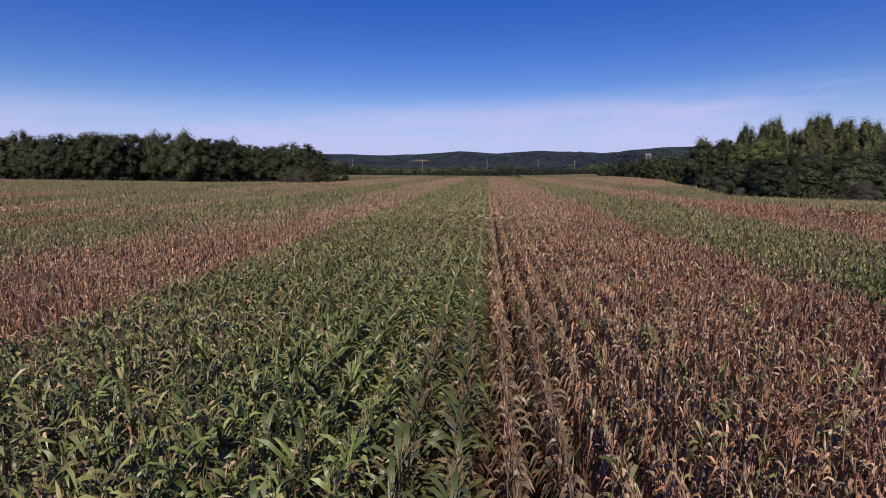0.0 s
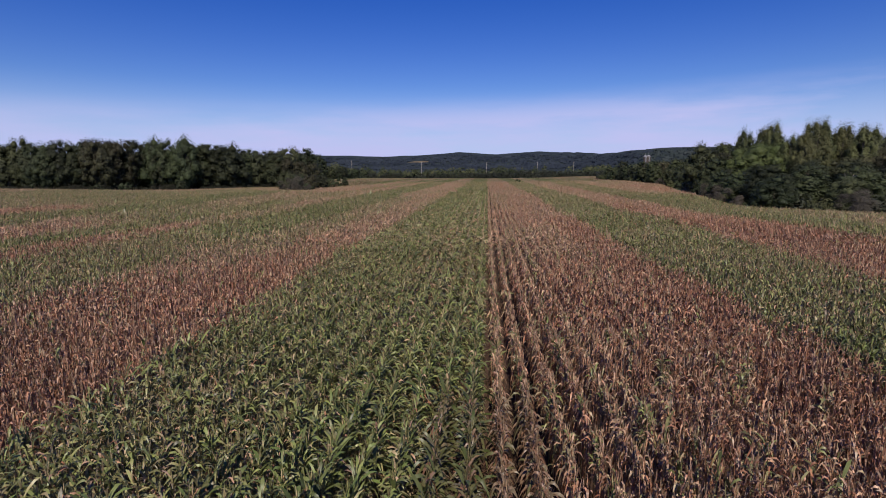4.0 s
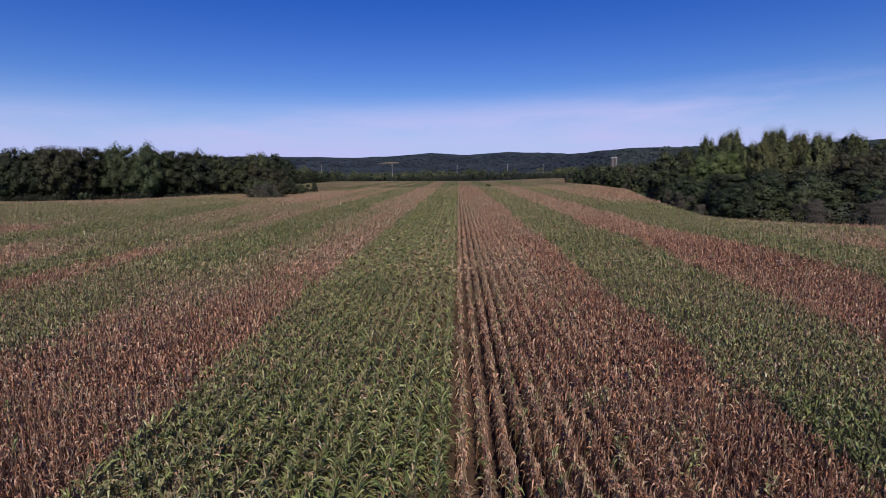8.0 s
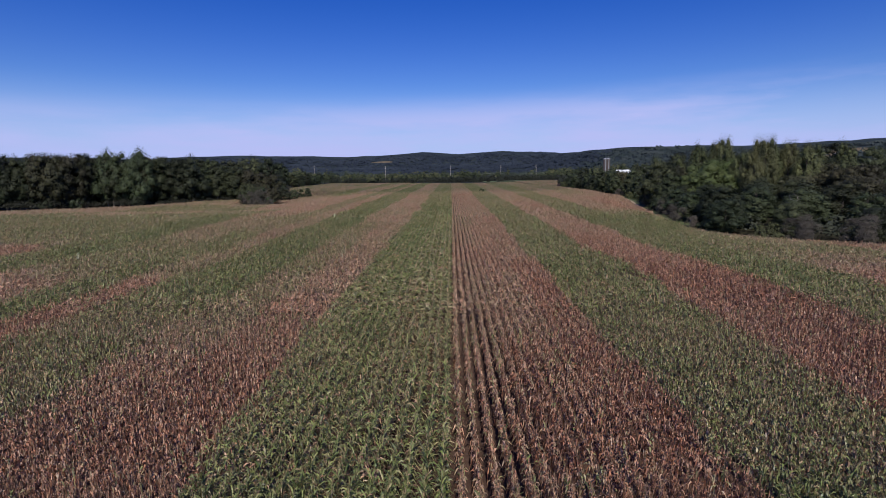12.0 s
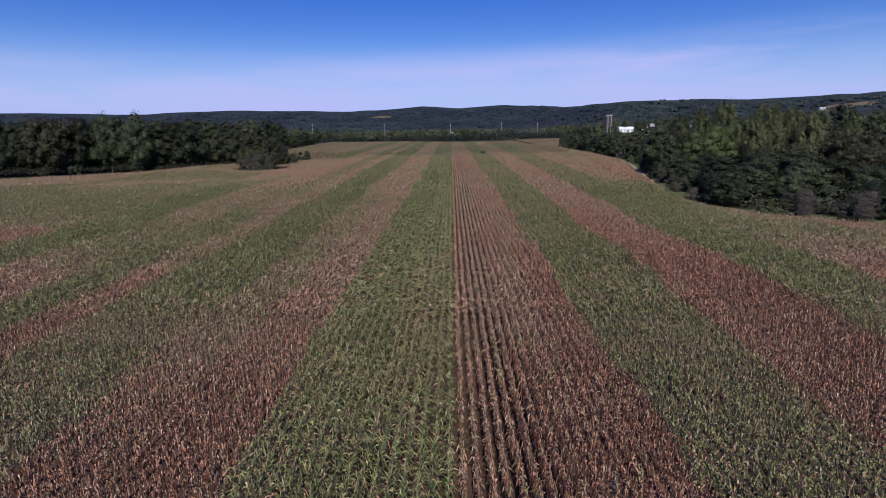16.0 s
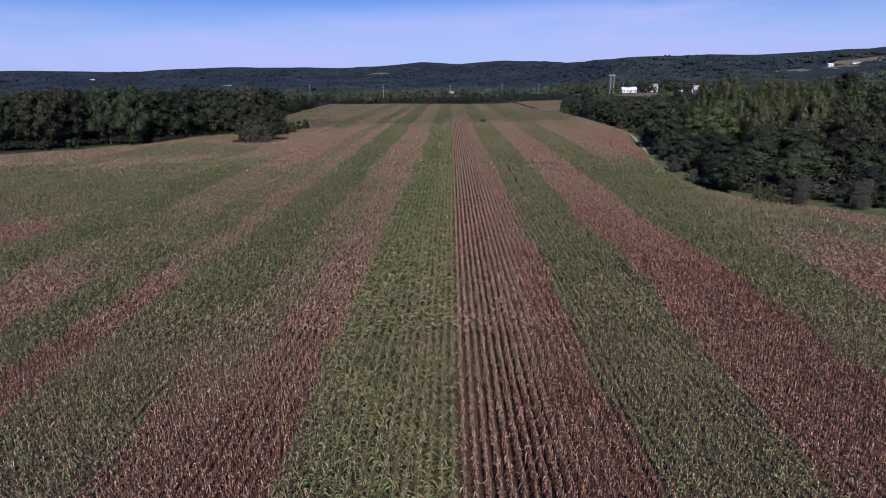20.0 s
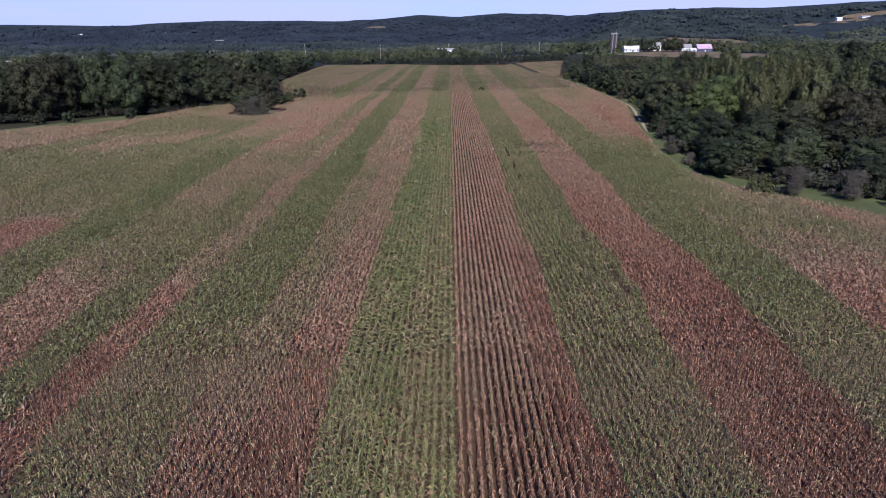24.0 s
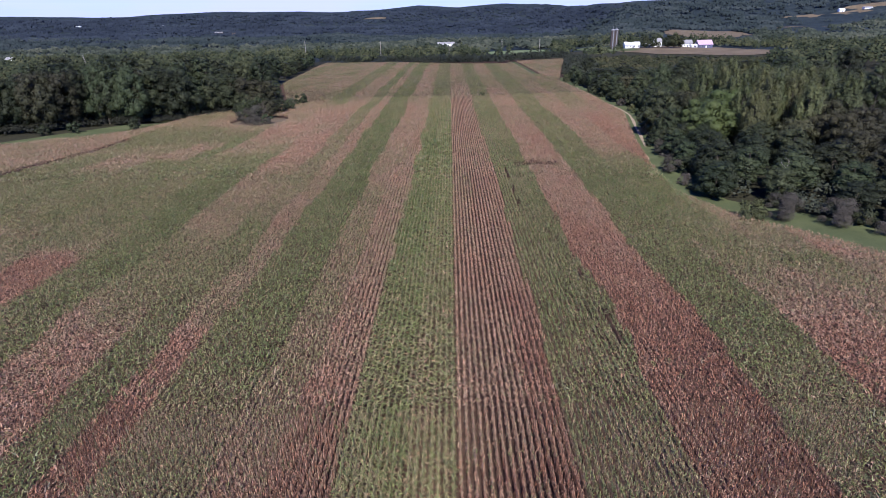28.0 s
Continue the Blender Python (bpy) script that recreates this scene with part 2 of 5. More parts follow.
# ---- the lie of the land ----
_ky = np.array([-6000, -40, 45, 85, 126, 152, 175, 217, 264, 335, 476, 676, 800, 1050, 2100, 6000], float)
_kz = np.array([0, 0, 0.0, 0.4, 1.05, 1.55, 1.5, 1.9, 2.8, 4.1, 5.6, 6.8, 5.0, 5.5, 14.0, 20.0], float)
_sy = np.arange(-600, 2600, 4.0)
_sz = np.interp(_sy, _ky, _kz)
_w = np.exp(-0.5 * (np.arange(-12, 13) * 4.0 / 14.0) ** 2)
_sz = np.convolve(np.pad(_sz, 12, mode="edge"), _w / _w.sum(), mode="valid")
RIDGE_AZ = np.array([-180, -75, -40, -30, -20, -10, -3, 1, 5, 13, 17, 24, 30, 36, 42, 60, 90, 180], float)
RIDGE_EL = np.array([2.0, 2.0, 1.85, 1.9, 2.2, 2.05, 2.6, 2.3, 2.6, 2.25, 2.55, 2.58, 2.55, 2.68, 2.72, 2.6, 2.3, 2.0], float)


def land(x, y):
    """Height of the bare ground."""
    x, y = np.asarray(x, float), np.asarray(y, float)
    z = np.interp(y, _sy, _sz)
    near = 1 - np.clip((y - 600) / 260, 0, 1)
    z = z + np.clip(-x - 20, 0, 140) * np.interp(y, [40, 120, 250, 310], [0.010, 0.013, 0.013, 0.006]) * near
    # a broad hollow in the west, before the wood
    ease = lambda v: np.clip(v, 0, 1) ** 2 * (3 - 2 * np.clip(v, 0, 1))
    z = z - 2.9 * ease((y - 150) / 75) * (1 - ease((y - 315) / 75)) * ease((-x - 45) / 45)
    z = z + np.clip(x - 20, 0, 90) * np.interp(y, [60, 108, 132, 200, 280, 420], [0, -0.018, -0.010, -0.002, 0.008, 0.019]) * near
    z = z + (grid_noise(x, y, 55, 3) - 0.5) * 0.5 * near
    z = z + 0.55 * np.exp(-((x - 36) / 15) ** 2 - ((y - 52) / 26) ** 2)
    # a dip before the east wood
    z = z - 2.1 * np.exp(-((x - 71) / 18) ** 2 - ((y - 133) / 22) ** 2)
    # the farm stands on a rise beyond the woods
    z = z + 12.0 * np.exp(-(((x - 275) / 158) ** 2 + ((y - 845) / 137) ** 2))
    r, az = np.hypot(x, y), np.degrees(np.arctan2(x, y))
    far = np.interp(az, [-180, 8, 16, 180], [4100, 4100, 2500, 2500])
    el = np.interp(az, RIDGE_AZ, RIDGE_EL)
    top = 12 + far * np.tan(np.radians(el))
    up = np.clip((r - 0.56 * far) / (0.44 * far), 0, 1)
    roll = (grid_noise(x, y, 420, 7) - 0.5) * 34 + (grid_noise(x, y, 130, 8) - 0.5) * 14
    z = z + top * np.where(r < far, up ** 1.7, 1.0) + roll * np.clip((r - 900) / 900, 0, 1) * np.where(r > 0.9 * far, 0.45, 1)
    return z


def graded(lo, hi, near, step, growth):
    """Coordinates that are step apart within near and spread out beyond it."""
    c, s = [0.0], step
    while c[-1] < max(abs(lo), abs(hi)):
        if c[-1] > near:
            s *= growth
        c.append(c[-1] + s)
    c = np.array(c)
    a = np.concatenate([-c[:0:-1], c])
    return a[(a >= lo - s) & (a <= hi + s)]


def sheet(xs, ys, lift=0.0, height=land):
    X, Y = np.meshgrid(xs, ys)
    V = np.stack([X, Y, height(X, Y) + lift], -1).reshape(-1, 3)
    n, m = len(xs), len(ys)
    q = (np.arange(m - 1)[:, None] * n + np.arange(n - 1)[None, :]).ravel()
    T = np.concatenate([np.stack([q, q + 1, q + n + 1], 1), np.stack([q, q + n + 1, q + n], 1)])
    return V, T


def left_edge(y):
    """Where the corn ends on the west side."""
    return np.interp(y, [-60, 212, 217, 229, 233, 245, 267, 298, 308, 313, 338, 350, 424, 609, 690], [-196, -196, -186, -170, -160, -147, -140, -136, -124, -108, -100, -105, -128, -145, -152])


def right_edge(y):
    """Where the corn ends on the east side."""
    return np.interp(y, [-60, 60, 95.6, 101, 112, 118, 131, 140, 165, 197, 263, 345, 412, 432, 445, 633, 690], [108, 98, 83.5, 80, 75, 69.5, 65.5, 61, 62.5, 68.5, 83, 82, 80, 84, 87, 127, 132])


def field_end(x):
    """Where the corn ends in the north."""
    return np.interp(x, [-150, -70, 0, 60, 74, 130], [690, 684, 642, 608, 640, 652])


gx, gy = graded(-4600, 4600, 160, 6.0, 1.06), graded(-1200, 4700, 700, 9.0, 1.06)
V, T = sheet(gx, gy)
cx, cy = V[T].mean(1)[:, 0], V[T].mean(1)[:, 1]
me = mesh_np("ground", V, T, M_SOIL, smooth=True)
me.materials.append(M_WOODFLOOR_HAZED)
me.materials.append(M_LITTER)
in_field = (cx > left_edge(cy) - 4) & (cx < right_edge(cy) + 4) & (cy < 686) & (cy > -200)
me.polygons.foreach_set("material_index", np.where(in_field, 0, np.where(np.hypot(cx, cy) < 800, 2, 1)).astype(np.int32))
tagged(new("ground", me), "gently rolling brown farm soil running out into wooded hills", "ground", kind="structure")

# ---- the corn ----
ROW = 0.762
STRIPS = []


def strip(x0, x1, *knots):
    """A strip of rows from x0 to x1, with its dryness (0 green, 1 brown) at steps along y."""
    STRIPS.append((x0, x1, np.array([k[0] for k in knots], float), np.array([k[1] for k in knots], float)))


strip(-198.1, -137.2, (0, 0.52), (210, 0.52))
strip(-137.2, -118.9, (0, 0.40), (147, 0.25), (170, 0.24), (192, 0.36), (215, 0.21), (242, 0.21), (262, 0.46), (346, 0.40))
strip(-118.9, -103.6, (0, 0.32), (116, 0.25), (130, 0.21), (155, 0.27), (178, 0.54), (198, 0.36), (216, 0.23), (240, 0.25), (262, 0.52), (346, 0.46))
strip(-103.6, -91.4, (0, 0.48), (108, 0.36), (122, 0.21), (158, 0.25), (174, 0.21), (186, 0.58), (204, 0.58), (220, 0.21), (260, 0.49), (420, 0.46))
strip(-91.4, -85.3, (0, 0.28), (92, 0.31), (112, 0.27), (132, 0.21), (158, 0.16), (190, 0.21), (220, 0.21), (270, 0.52), (440, 0.43))
strip(-85.3, -73.2, (41, 0.74), (74, 0.80), (95, 0.74), (102, 0.36), (118, 0.27), (140, 0.25), (158, 0.19), (178, 0.21), (196, 0.55), (240, 0.61), (290, 0.46), (440, 0.52))
strip(-73.2, -61.0, (0, 0.30), (70, 0.19), (90, 0.15), (112, 0.16), (132, 0.15), (160, 0.15), (180, 0.27), (205, 0.61), (290, 0.61), (320, 0.34), (440, 0.31))
strip(-61.0, -48.0, (31, 0.78), (58, 0.76), (68, 0.70), (76, 0.49), (86, 0.43), (96, 0.34), (112, 0.42), (130, 0.49), (160, 0.47), (178, 0.64), (268, 0.64), (300, 0.54), (472, 0.52))
strip(-48.0, -41.1, (0, 0.25), (60, 0.15), (80, 0.25), (100, 0.25), (114, 0.16), (130, 0.34), (160, 0.40), (200, 0.40), (300, 0.28), (346, 0.28))
strip(-41.1, -35.8, (26, 0.82), (64, 0.78), (70, 0.70), (76, 0.46), (92, 0.44), (110, 0.51), (145, 0.52), (178, 0.67), (240, 0.69), (290, 0.59), (346, 0.52))
strip(-35.8, -24.4, (0, 0.20), (30, 0.26), (44, 0.30), (62, 0.15), (82, 0.15), (110, 0.15), (160, 0.15), (200, 0.15), (262, 0.20), (304, 0.20), (472, 0.28))
strip(-24.4, -18.3, (10, 0.90), (28, 0.84), (36, 0.64), (46, 0.52), (60, 0.47), (87, 0.46), (118, 0.47), (136, 0.50), (143, 0.60), (299, 0.60), (311, 0.46), (346, 0.55), (472, 0.53))
strip(-18.3, -11.9, (10, 0.90), (36, 0.74), (52, 0.63), (64, 0.55), (84, 0.51), (110, 0.52), (136, 0.53), (143, 0.61), (299, 0.61), (311, 0.46), (346, 0.55), (472, 0.53))
strip(-11.9, -5.3, (0, 0.23), (34, 0.25), (46, 0.24), (70, 0.20), (120, 0.19), (168, 0.19), (252, 0.22), (346, 0.29), (472, 0.34))
# dryness raised about y 30 to 70 to paint in the sun's backscatter glow
strip(-5.3, 0.0, (0, 0.23), (18, 0.24), (30, 0.28), (44, 0.32), (66, 0.29), (100, 0.25), (168, 0.24), (252, 0.24), (346, 0.30), (472, 0.34))
strip(0.0, 4.3, (0, 0.66), (14, 0.70), (28, 0.72), (42, 0.63), (315, 0.63), (352, 0.54), (472, 0.50))
strip(4.3, 8.4, (0, 0.72), (14, 0.76), (30, 0.78), (44, 0.65), (56, 0.63), (70, 0.64), (158, 0.66), (315, 0.66), (352, 0.54), (472, 0.50))
strip(8.4, 12.5, (0, 0.82), (14, 0.86), (30, 0.90), (42, 0.80), (52, 0.79), (72, 0.77), (92, 0.70), (158, 0.68), (315, 0.66), (352, 0.54), (472, 0.50))
strip(12.5, 23.8, (0, 0.20), (34, 0.30), (46, 0.28), (58, 0.19), (72, 0.15), (92, 0.21), (126, 0.22), (185, 0.20), (231, 0.25), (346, 0.30), (472, 0.35))
strip(23.8, 36.0, (0, 0.93), (50, 0.88), (82, 0.80), (112, 0.74), (134, 0.66), (150, 0.56), (172, 0.56), (190, 0.64), (240, 0.63), (290, 0.54), (352, 0.50), (472, 0.50))
strip(36.0, 48.8, (0, 0.30), (48, 0.33), (66, 0.15), (92, 0.15), (112, 0.19), (136, 0.15), (185, 0.15), (231, 0.19), (315, 0.28), (441, 0.31))
strip(48.8, 61.0, (0, 0.84), (62, 0.82), (70, 0.70), (78, 0.49), (90, 0.34), (112, 0.28), (130, 0.16), (165, 0.19), (185, 0.37), (205, 0.59), (270, 0.59), (330, 0.46), (440, 0.44))
strip(61.0, 73.2, (0, 0.50), (74, 0.52), (90, 0.28), (105, 0.40), (122, 0.49), (140, 0.61), (160, 0.70), (240, 0.74), (275, 0.64), (290, 0.44), (440, 0.40))
strip(73.2, 132.0, (0, 0.48), (86, 0.49), (96, 0.67), (210, 0.67), (273, 0.55), (440, 0.49))


def dryness(x, y):
    edges = np.array([s[1] for s in STRIPS])
    wobble = ((grid_noise(x, y, 5, 14) - 0.5) * 0.9 + (grid_noise(x, y, 24, 18) - 0.5) * 2.4) * (np.abs(x) > 3)
    k = np.clip(np.searchsorted(edges, x + wobble), 0, len(STRIPS) - 1)
    sway = (grid_noise(x, y, 6, 15) - 0.5) * 9 + (grid_noise(x, y, 17, 19) - 0.5) * 12
    base = np.zeros(len(x))
    for i, s in enumerate(STRIPS):
        base = np.where(k == i, np.interp(y + sway, s[2], s[3]), base)
    long_patch = grid_noise(x * 3.0 + k * 77, y, 30, 11) - 0.5
    small_patch = grid_noise(x, y, 4.5, 12) - 0.5
    odd = grid_noise(x * 9.0, y * 9.0, 2.0, 17)
    broad = grid_noise(x, y, 38, 20) - 0.5
    d = base + 0.16 * long_patch + 0.13 * small_patch + 0.10 * broad + np.interp(y, [20, 70, 150], [0.32, 0.18, 0.10]) * (odd - 0.5) * (1 - np.abs(2 * base - 1)) ** 0.7
    d = np.where((odd < 0.16) & (base > 0.65) & (y < 60), d - 0.42, d)
    return np.clip(d, 0.02, 1.0)


def open_gap(x, y):
    """Missing plants: a washed-out bar across the rows, skips along a row, and lanes beside the headland blocks."""
    bar = (np.abs(y - 167.5) < 1.9) & (x > 19.5) & (x < 33.5)
    skip = (np.abs(x - 23.2 + 0.045 * (y - 66)) < 0.40) & (y > 58) & (y < 102) & (grid_noise(x, y, 5, 31) > 0.50)
    skip |= (np.abs(x - 16.2) < 0.40) & (y > 104) & (y < 165) & (grid_noise(x, y, 6, 32) > 0.68)
    lane = (np.abs(x + 137.6) < 2.2) & (y < 228)
    lane2 = (x > 67.5) & (x < 74.5) & (y > 460) & (y < 660)
    thicket = ((x + 96) / 14) ** 2 + ((y - 272) / 17) ** 2 < 1
    return bar | skip | lane | lane2 | thicket


def snug(x, y):
    """How far the leaves reach across the row: the brown strip beside the seam stands in clear, narrow rows."""
    seam = np.where(x < 5.0, np.interp(y, [6, 11, 20, 30, 48, 60], [0.90, 0.80, 0.85, 0.95, 0.92, 0.66]), np.interp(y, [11, 20, 32, 48, 60], [1.10, 0.95, 0.92, 0.88, 0.64]))
    others = np.where((x > -12) & (x < 0), np.interp(y, [20, 40], [1.1, 1.55]), np.where(np.abs(x) < 50, 0.86, 0.96)) * np.interp(y, [14, 26, 36, 48, 70, 120, 170, 250], [1.0, 0.92, 0.82, 0.80, 0.80, 0.82, 0.92, 1.0])
    return np.where((x > 0) & (x < 12.5), seam, others)


def leaves(rng, bx, by, bz, h, dry, count, stations, length, width, low=0.28, shrink=0.48):
    """Arching leaves for all plants at once: vertices, triangles and dryness."""
    n = len(bx)
    rep = lambda a: np.repeat(a, count)
    k = np.tile(np.arange(count), n)
    d = rep(dry) + rng.normal(0, 0.09, n * count) + (0.08 + 0.20 * (rep(dry) < 0.45) * (1 - k / count)) * (1 - k / count)
    d = np.clip(np.where((rng.random(n * count) < 0.20 - 0.10 * k / count) & (d < 0.5), d + 0.42, d), 0, 1)
    d = np.where((rng.random(n * count) < 0.20) & (d > 0.6), d - 0.22, d)
    frac = low + (0.97 - low) * (k + rng.random(n * count) * 0.8) / count
    az = rep(rng.random(n) * 6.283) + k * 3.1416 + rng.normal(0, 0.55, n * count)
    L = length * (0.7 + 0.5 * rng.random(n * count)) * np.where(frac > 0.85, 0.75, 1.0) * (1 - 0.25 * d)
    W = width * (0.75 + 0.5 * rng.random(n * count)) * (1 - shrink * d)
    rise = (1.05 + 0.35 * rng.random(n * count)) * (1 - 0.45 * d) + np.where(frac > 0.8, 0.35, 0.0)
    fall = (0.75 + 0.9 * rng.random(n * count) ** 1.5 + 0.9 * (rng.random(n * count) < 0.22)) * (0.85 + 0.35 * d)
    reach = (0.72 - 0.26 * d) * (0.8 + 0.4 * rng.random(n * count)) * rep(snug(bx, by) * (1.14 - 0.22 * dry))
    twist = rng.normal(0, 0.75, n * count) * (1 + 1.3 * d)
    rise = rise + d * rng.normal(0, 0.40, n * count)
    reach = reach * (1 + d * rng.normal(0, 0.30, n * count))
    z0 = rep(bz) + rep(h) * frac
    ca, sa = np.cos(az), np.sin(az)
    V, D = [], []
    prof = {0.0: 0.45}
    for s in stations:
        r = L * reach * s
        z = z0 + L * (rise * s - fall * s * s)
        cx_, cy_ = rep(bx) + ca * r, rep(by) + sa * r
        if s < 1:
            w = 0.5 * W * prof.get(s, 1.0 - 0.35 * max(0, s - 0.4))
            tw = twist * s
            ox, oy, oz = -sa * w * np.cos(tw), ca * w * np.cos(tw), w * np.sin(tw)
            V += [np.stack([cx_ + ox, cy_ + oy, z + oz], 1), np.stack([cx_ - ox, cy_ - oy, z - oz], 1)]
        else:
            V += [np.stack([cx_, cy_, z], 1)]
    m = len(V)
    V = np.stack(V, 1).reshape(-1, 3)
    T = []
    for i in range(len(stations) - 2):
        a = 2 * i
        T += [(a, a + 1, a + 3), (a, a + 3, a + 2)]
    a = 2 * (len(stations) - 2)
    T += [(a, a + 1, a + 2)]
    T = (np.arange(n * count)[:, None, None] * m + np.array(T)[None]).reshape(-1, 3)
    return V, T, np.repeat(d, m)


def stalks(rng, bx, by, bz, h, dry, sides=3):
    n = len(bx)
    lean = rng.normal(0, 0.05, (n, 2))
    V = []
    for f, r in ((0.0, 0.016), (1.0, 0.008)):
        for i in range(sides):
            a = 6.283 * i / sides
            V.append(np.stack([bx + r * math.cos(a) + lean[:, 0] * f, by + r * math.sin(a) + lean[:, 1] * f, bz + h * f], 1))
    V = np.stack(V, 1).reshape(-1, 3)
    T = []
    for i in range(sides):
        j = (i + 1) % sides
        T += [(i, j, sides + j), (i, sides + j, sides + i)]
    T = (np.arange(n)[:, None, None] * 2 * sides + np.array(T)[None]).reshape(-1, 3)
    return V, T, np.repeat(np.clip(0.22 + 0.6 * dry, 0, 1), 2 * sides)


def tassels(rng, bx, by, bz, h, dry, count=5, wide=0.014):
    n = len(bx)
    rep = lambda a: np.repeat(a, count)
    az = rng.random(n * count) * 6.283
    L = 0.16 + 0.14 * rng.random(n * count)
    spread = 0.10 + 0.4 * rng.random(n * count)
    x0, y0, z0 = rep(bx), rep(by), rep(bz + h) - 0.02
    tip = np.stack([x0 + np.cos(az) * L * spread, y0 + np.sin(az) * L * spread, z0 + L], 1)
    a = np.stack([x0 - np.sin(az) * wide, y0 + np.cos(az) * wide, z0], 1)
    b = np.stack([x0 + np.sin(az) * wide, y0 - np.cos(az) * wide, z0], 1)
    V = np.stack([a, b, tip], 1).reshape(-1, 3)
    T = np.arange(n * count * 3).reshape(-1, 3)
    return V, T, np.repeat(np.clip(0.36 + 0.35 * rep(dry), 0, 1), 3)


def clumps(rng, bx, by, bz, h, dry, count=3, size=0.75):
    """Far rows: a few upright blades to a clump, each one triangle."""
    n = len(bx)
    rep = lambda a: np.repeat(a, count)
    az, lean = rng.random(n * count) * 6.283, rng.normal(0, 0.30, (n * count, 2))
    x0, y0, z1 = rep(bx) + rng.normal(0, 0.10, n * count), rep(by) + rng.normal(0, 0.25, n * count), rep(bz + h) * 1.0 + rng.normal(0, 0.12, n * count)
    w = size * (0.5 + 0.4 * rng.random(n * count))
    ca, sa = np.cos(az) * w * 0.45, np.sin(az) * w
    a = np.stack([x0 - ca, y0 - sa, z1 - 0.15], 1)
    b = np.stack([x0 + ca, y0 + sa, z1 - 0.25], 1)
    c = np.stack([x0 + lean[:, 0], y0 + lean[:, 1], z1 - 1.5 * w], 1)
    V = np.stack([a, b, c], 1).reshape(-1, 3)
    d = np.clip(rep(dry) + rng.normal(0, 0.08, n * count), 0, 1)
    return V, np.arange(n * count * 3).reshape(-1, 3), np.repeat(d, 3)


def blades(rng, bx, by, bz, h, dry, count, length, width):
    """Rows seen from some way off: short arching leaf blades round each plant, each one triangle."""
    n = len(bx) * count
    rep = lambda a: np.repeat(a, count)
    az = rng.random(n) * 6.283
    L, W = length * (0.6 + 0.7 * rng.random(n)), width * (0.6 + 0.7 * rng.random(n))
    reach = rep(snug(bx, by) * (1.25 - 0.42 * dry)) * (0.35 + 0.65 * rng.random(n))
    ca, sa = np.cos(az), np.sin(az)
    x0, y0 = rep(bx) + 0.06 * ca, rep(by) + rng.normal(0, 0.09, n)
    z0 = rep(bz) + rep(h) * (0.40 + 0.60 * rng.random(n) ** 0.7)
    drop = rng.normal(-0.05, 0.45, n)
    turn = rng.normal(0, 0.9, n)
    ox, oy, oz = -sa * W * 0.5 * np.cos(turn), ca * W * 0.5 * np.cos(turn), W * 0.5 * np.sin(turn)
    V = np.stack([np.stack([x0 + ox, y0 + oy, z0 + oz], 1), np.stack([x0 - ox, y0 - oy, z0 - oz], 1),
                  np.stack([x0 + ca * L * reach, y0 + sa * L * (0.5 + 0.5 * reach), z0 - drop * L], 1)], 1).reshape(-1, 3)
    d = rep(dry) + rng.normal(0, 0.09, n)
    d = np.clip(np.where((rng.random(n) < 0.05) & (d < 0.5), d + 0.40, d), 0, 1)
    # the first blade of each is the straw-coloured tassel, upright on top
    k = np.arange(0, n, count)
    half, top = (0.018 + 0.08 * width) * (0.6 + 0.7 * rng.random(len(k))), bz + h
    V = V.reshape(-1, 3, 3)
    V[k, 0] = np.stack([bx - half * ca[k], by - half * sa[k], top - 0.10], 1)
    V[k, 1] = np.stack([bx + half * ca[k], by + half * sa[k], top - 0.10], 1)
    V[k, 2] = np.stack([bx + rng.normal(0, 0.06, len(k)), by + rng.normal(0, 0.06, len(k)), top + 0.30 + 0.24 * rng.random(len(k))], 1)
    V = V.reshape(-1, 3)
    d[k] = np.clip(0.42 + 0.26 * dry + rng.normal(0, 0.05, len(k)), 0, 1)
    return V, np.arange(n * 3).reshape(-1, 3), np.repeat(d, 3)


def joined(pieces):
    off, Vs, Ts, Ds = 0, [], [], []
    for V, T, D in pieces:
        Vs.append(V), Ts.append(T + off), Ds.append(D)
        off += len(V)
    return np.concatenate(Vs), np.concatenate(Ts), np.concatenate(Ds)


def stand(rng, x0, x1, y0, y1, step, inside):
    """Plants or clumps in rows along y, step apart, where inside(x, y) holds."""
    i0, i1 = math.ceil((x0 + 0.001) / ROW - 0.5), math.floor((x1 - 0.001) / ROW - 0.5)
    rows = (np.arange(i0, i1 + 1) + 0.5) * ROW
    ys = np.arange(y0, y1, step)
    X, Y = np.meshgrid(rows, ys)
    X, Y = X.ravel() + rng.normal(0, 0.05, X.size), Y.ravel() + rng.uniform(-0.4, 0.4, X.size) * step
    keep = inside(X, Y) & ~open_gap(X, Y) & (X > left_edge(Y)) & (X < right_edge(Y)) & (Y < field_end(X)) & (rng.random(X.size) > 0.03)
    return X[keep], Y[keep]


def near_wedge(x, y):
    return (y > 2.5) & (y < 22) & (x > -1.0 * y - 2.5) & (x < 0.76 * y + 2.5)


def mid_wedge(x, y):
    return ~near_wedge(x, y) & (y > -9) & (y < 50) & (np.abs(x) < 0.8 * np.maximum(y, 2.5) + 8)


def far_wedge(x, y):
    return ~near_wedge(x, y) & ~mid_wedge(x, y) & (y > 12) & (y < 150) & (np.abs(x) < 0.82 * y + 24)


def rest(x, y):
    return ~near_wedge(x, y) & ~mid_wedge(x, y) & ~far_wedge(x, y)


def around(x, y):
    return rest(x, y) & (np.abs(x) < 45) & (y < 40)


def own_plants(x, y):
    """The few rows beside the open seam between green and brown, which are plants of their own."""
    return (np.abs(x) < 1.3) & (y > 4.0) & (y < 15)


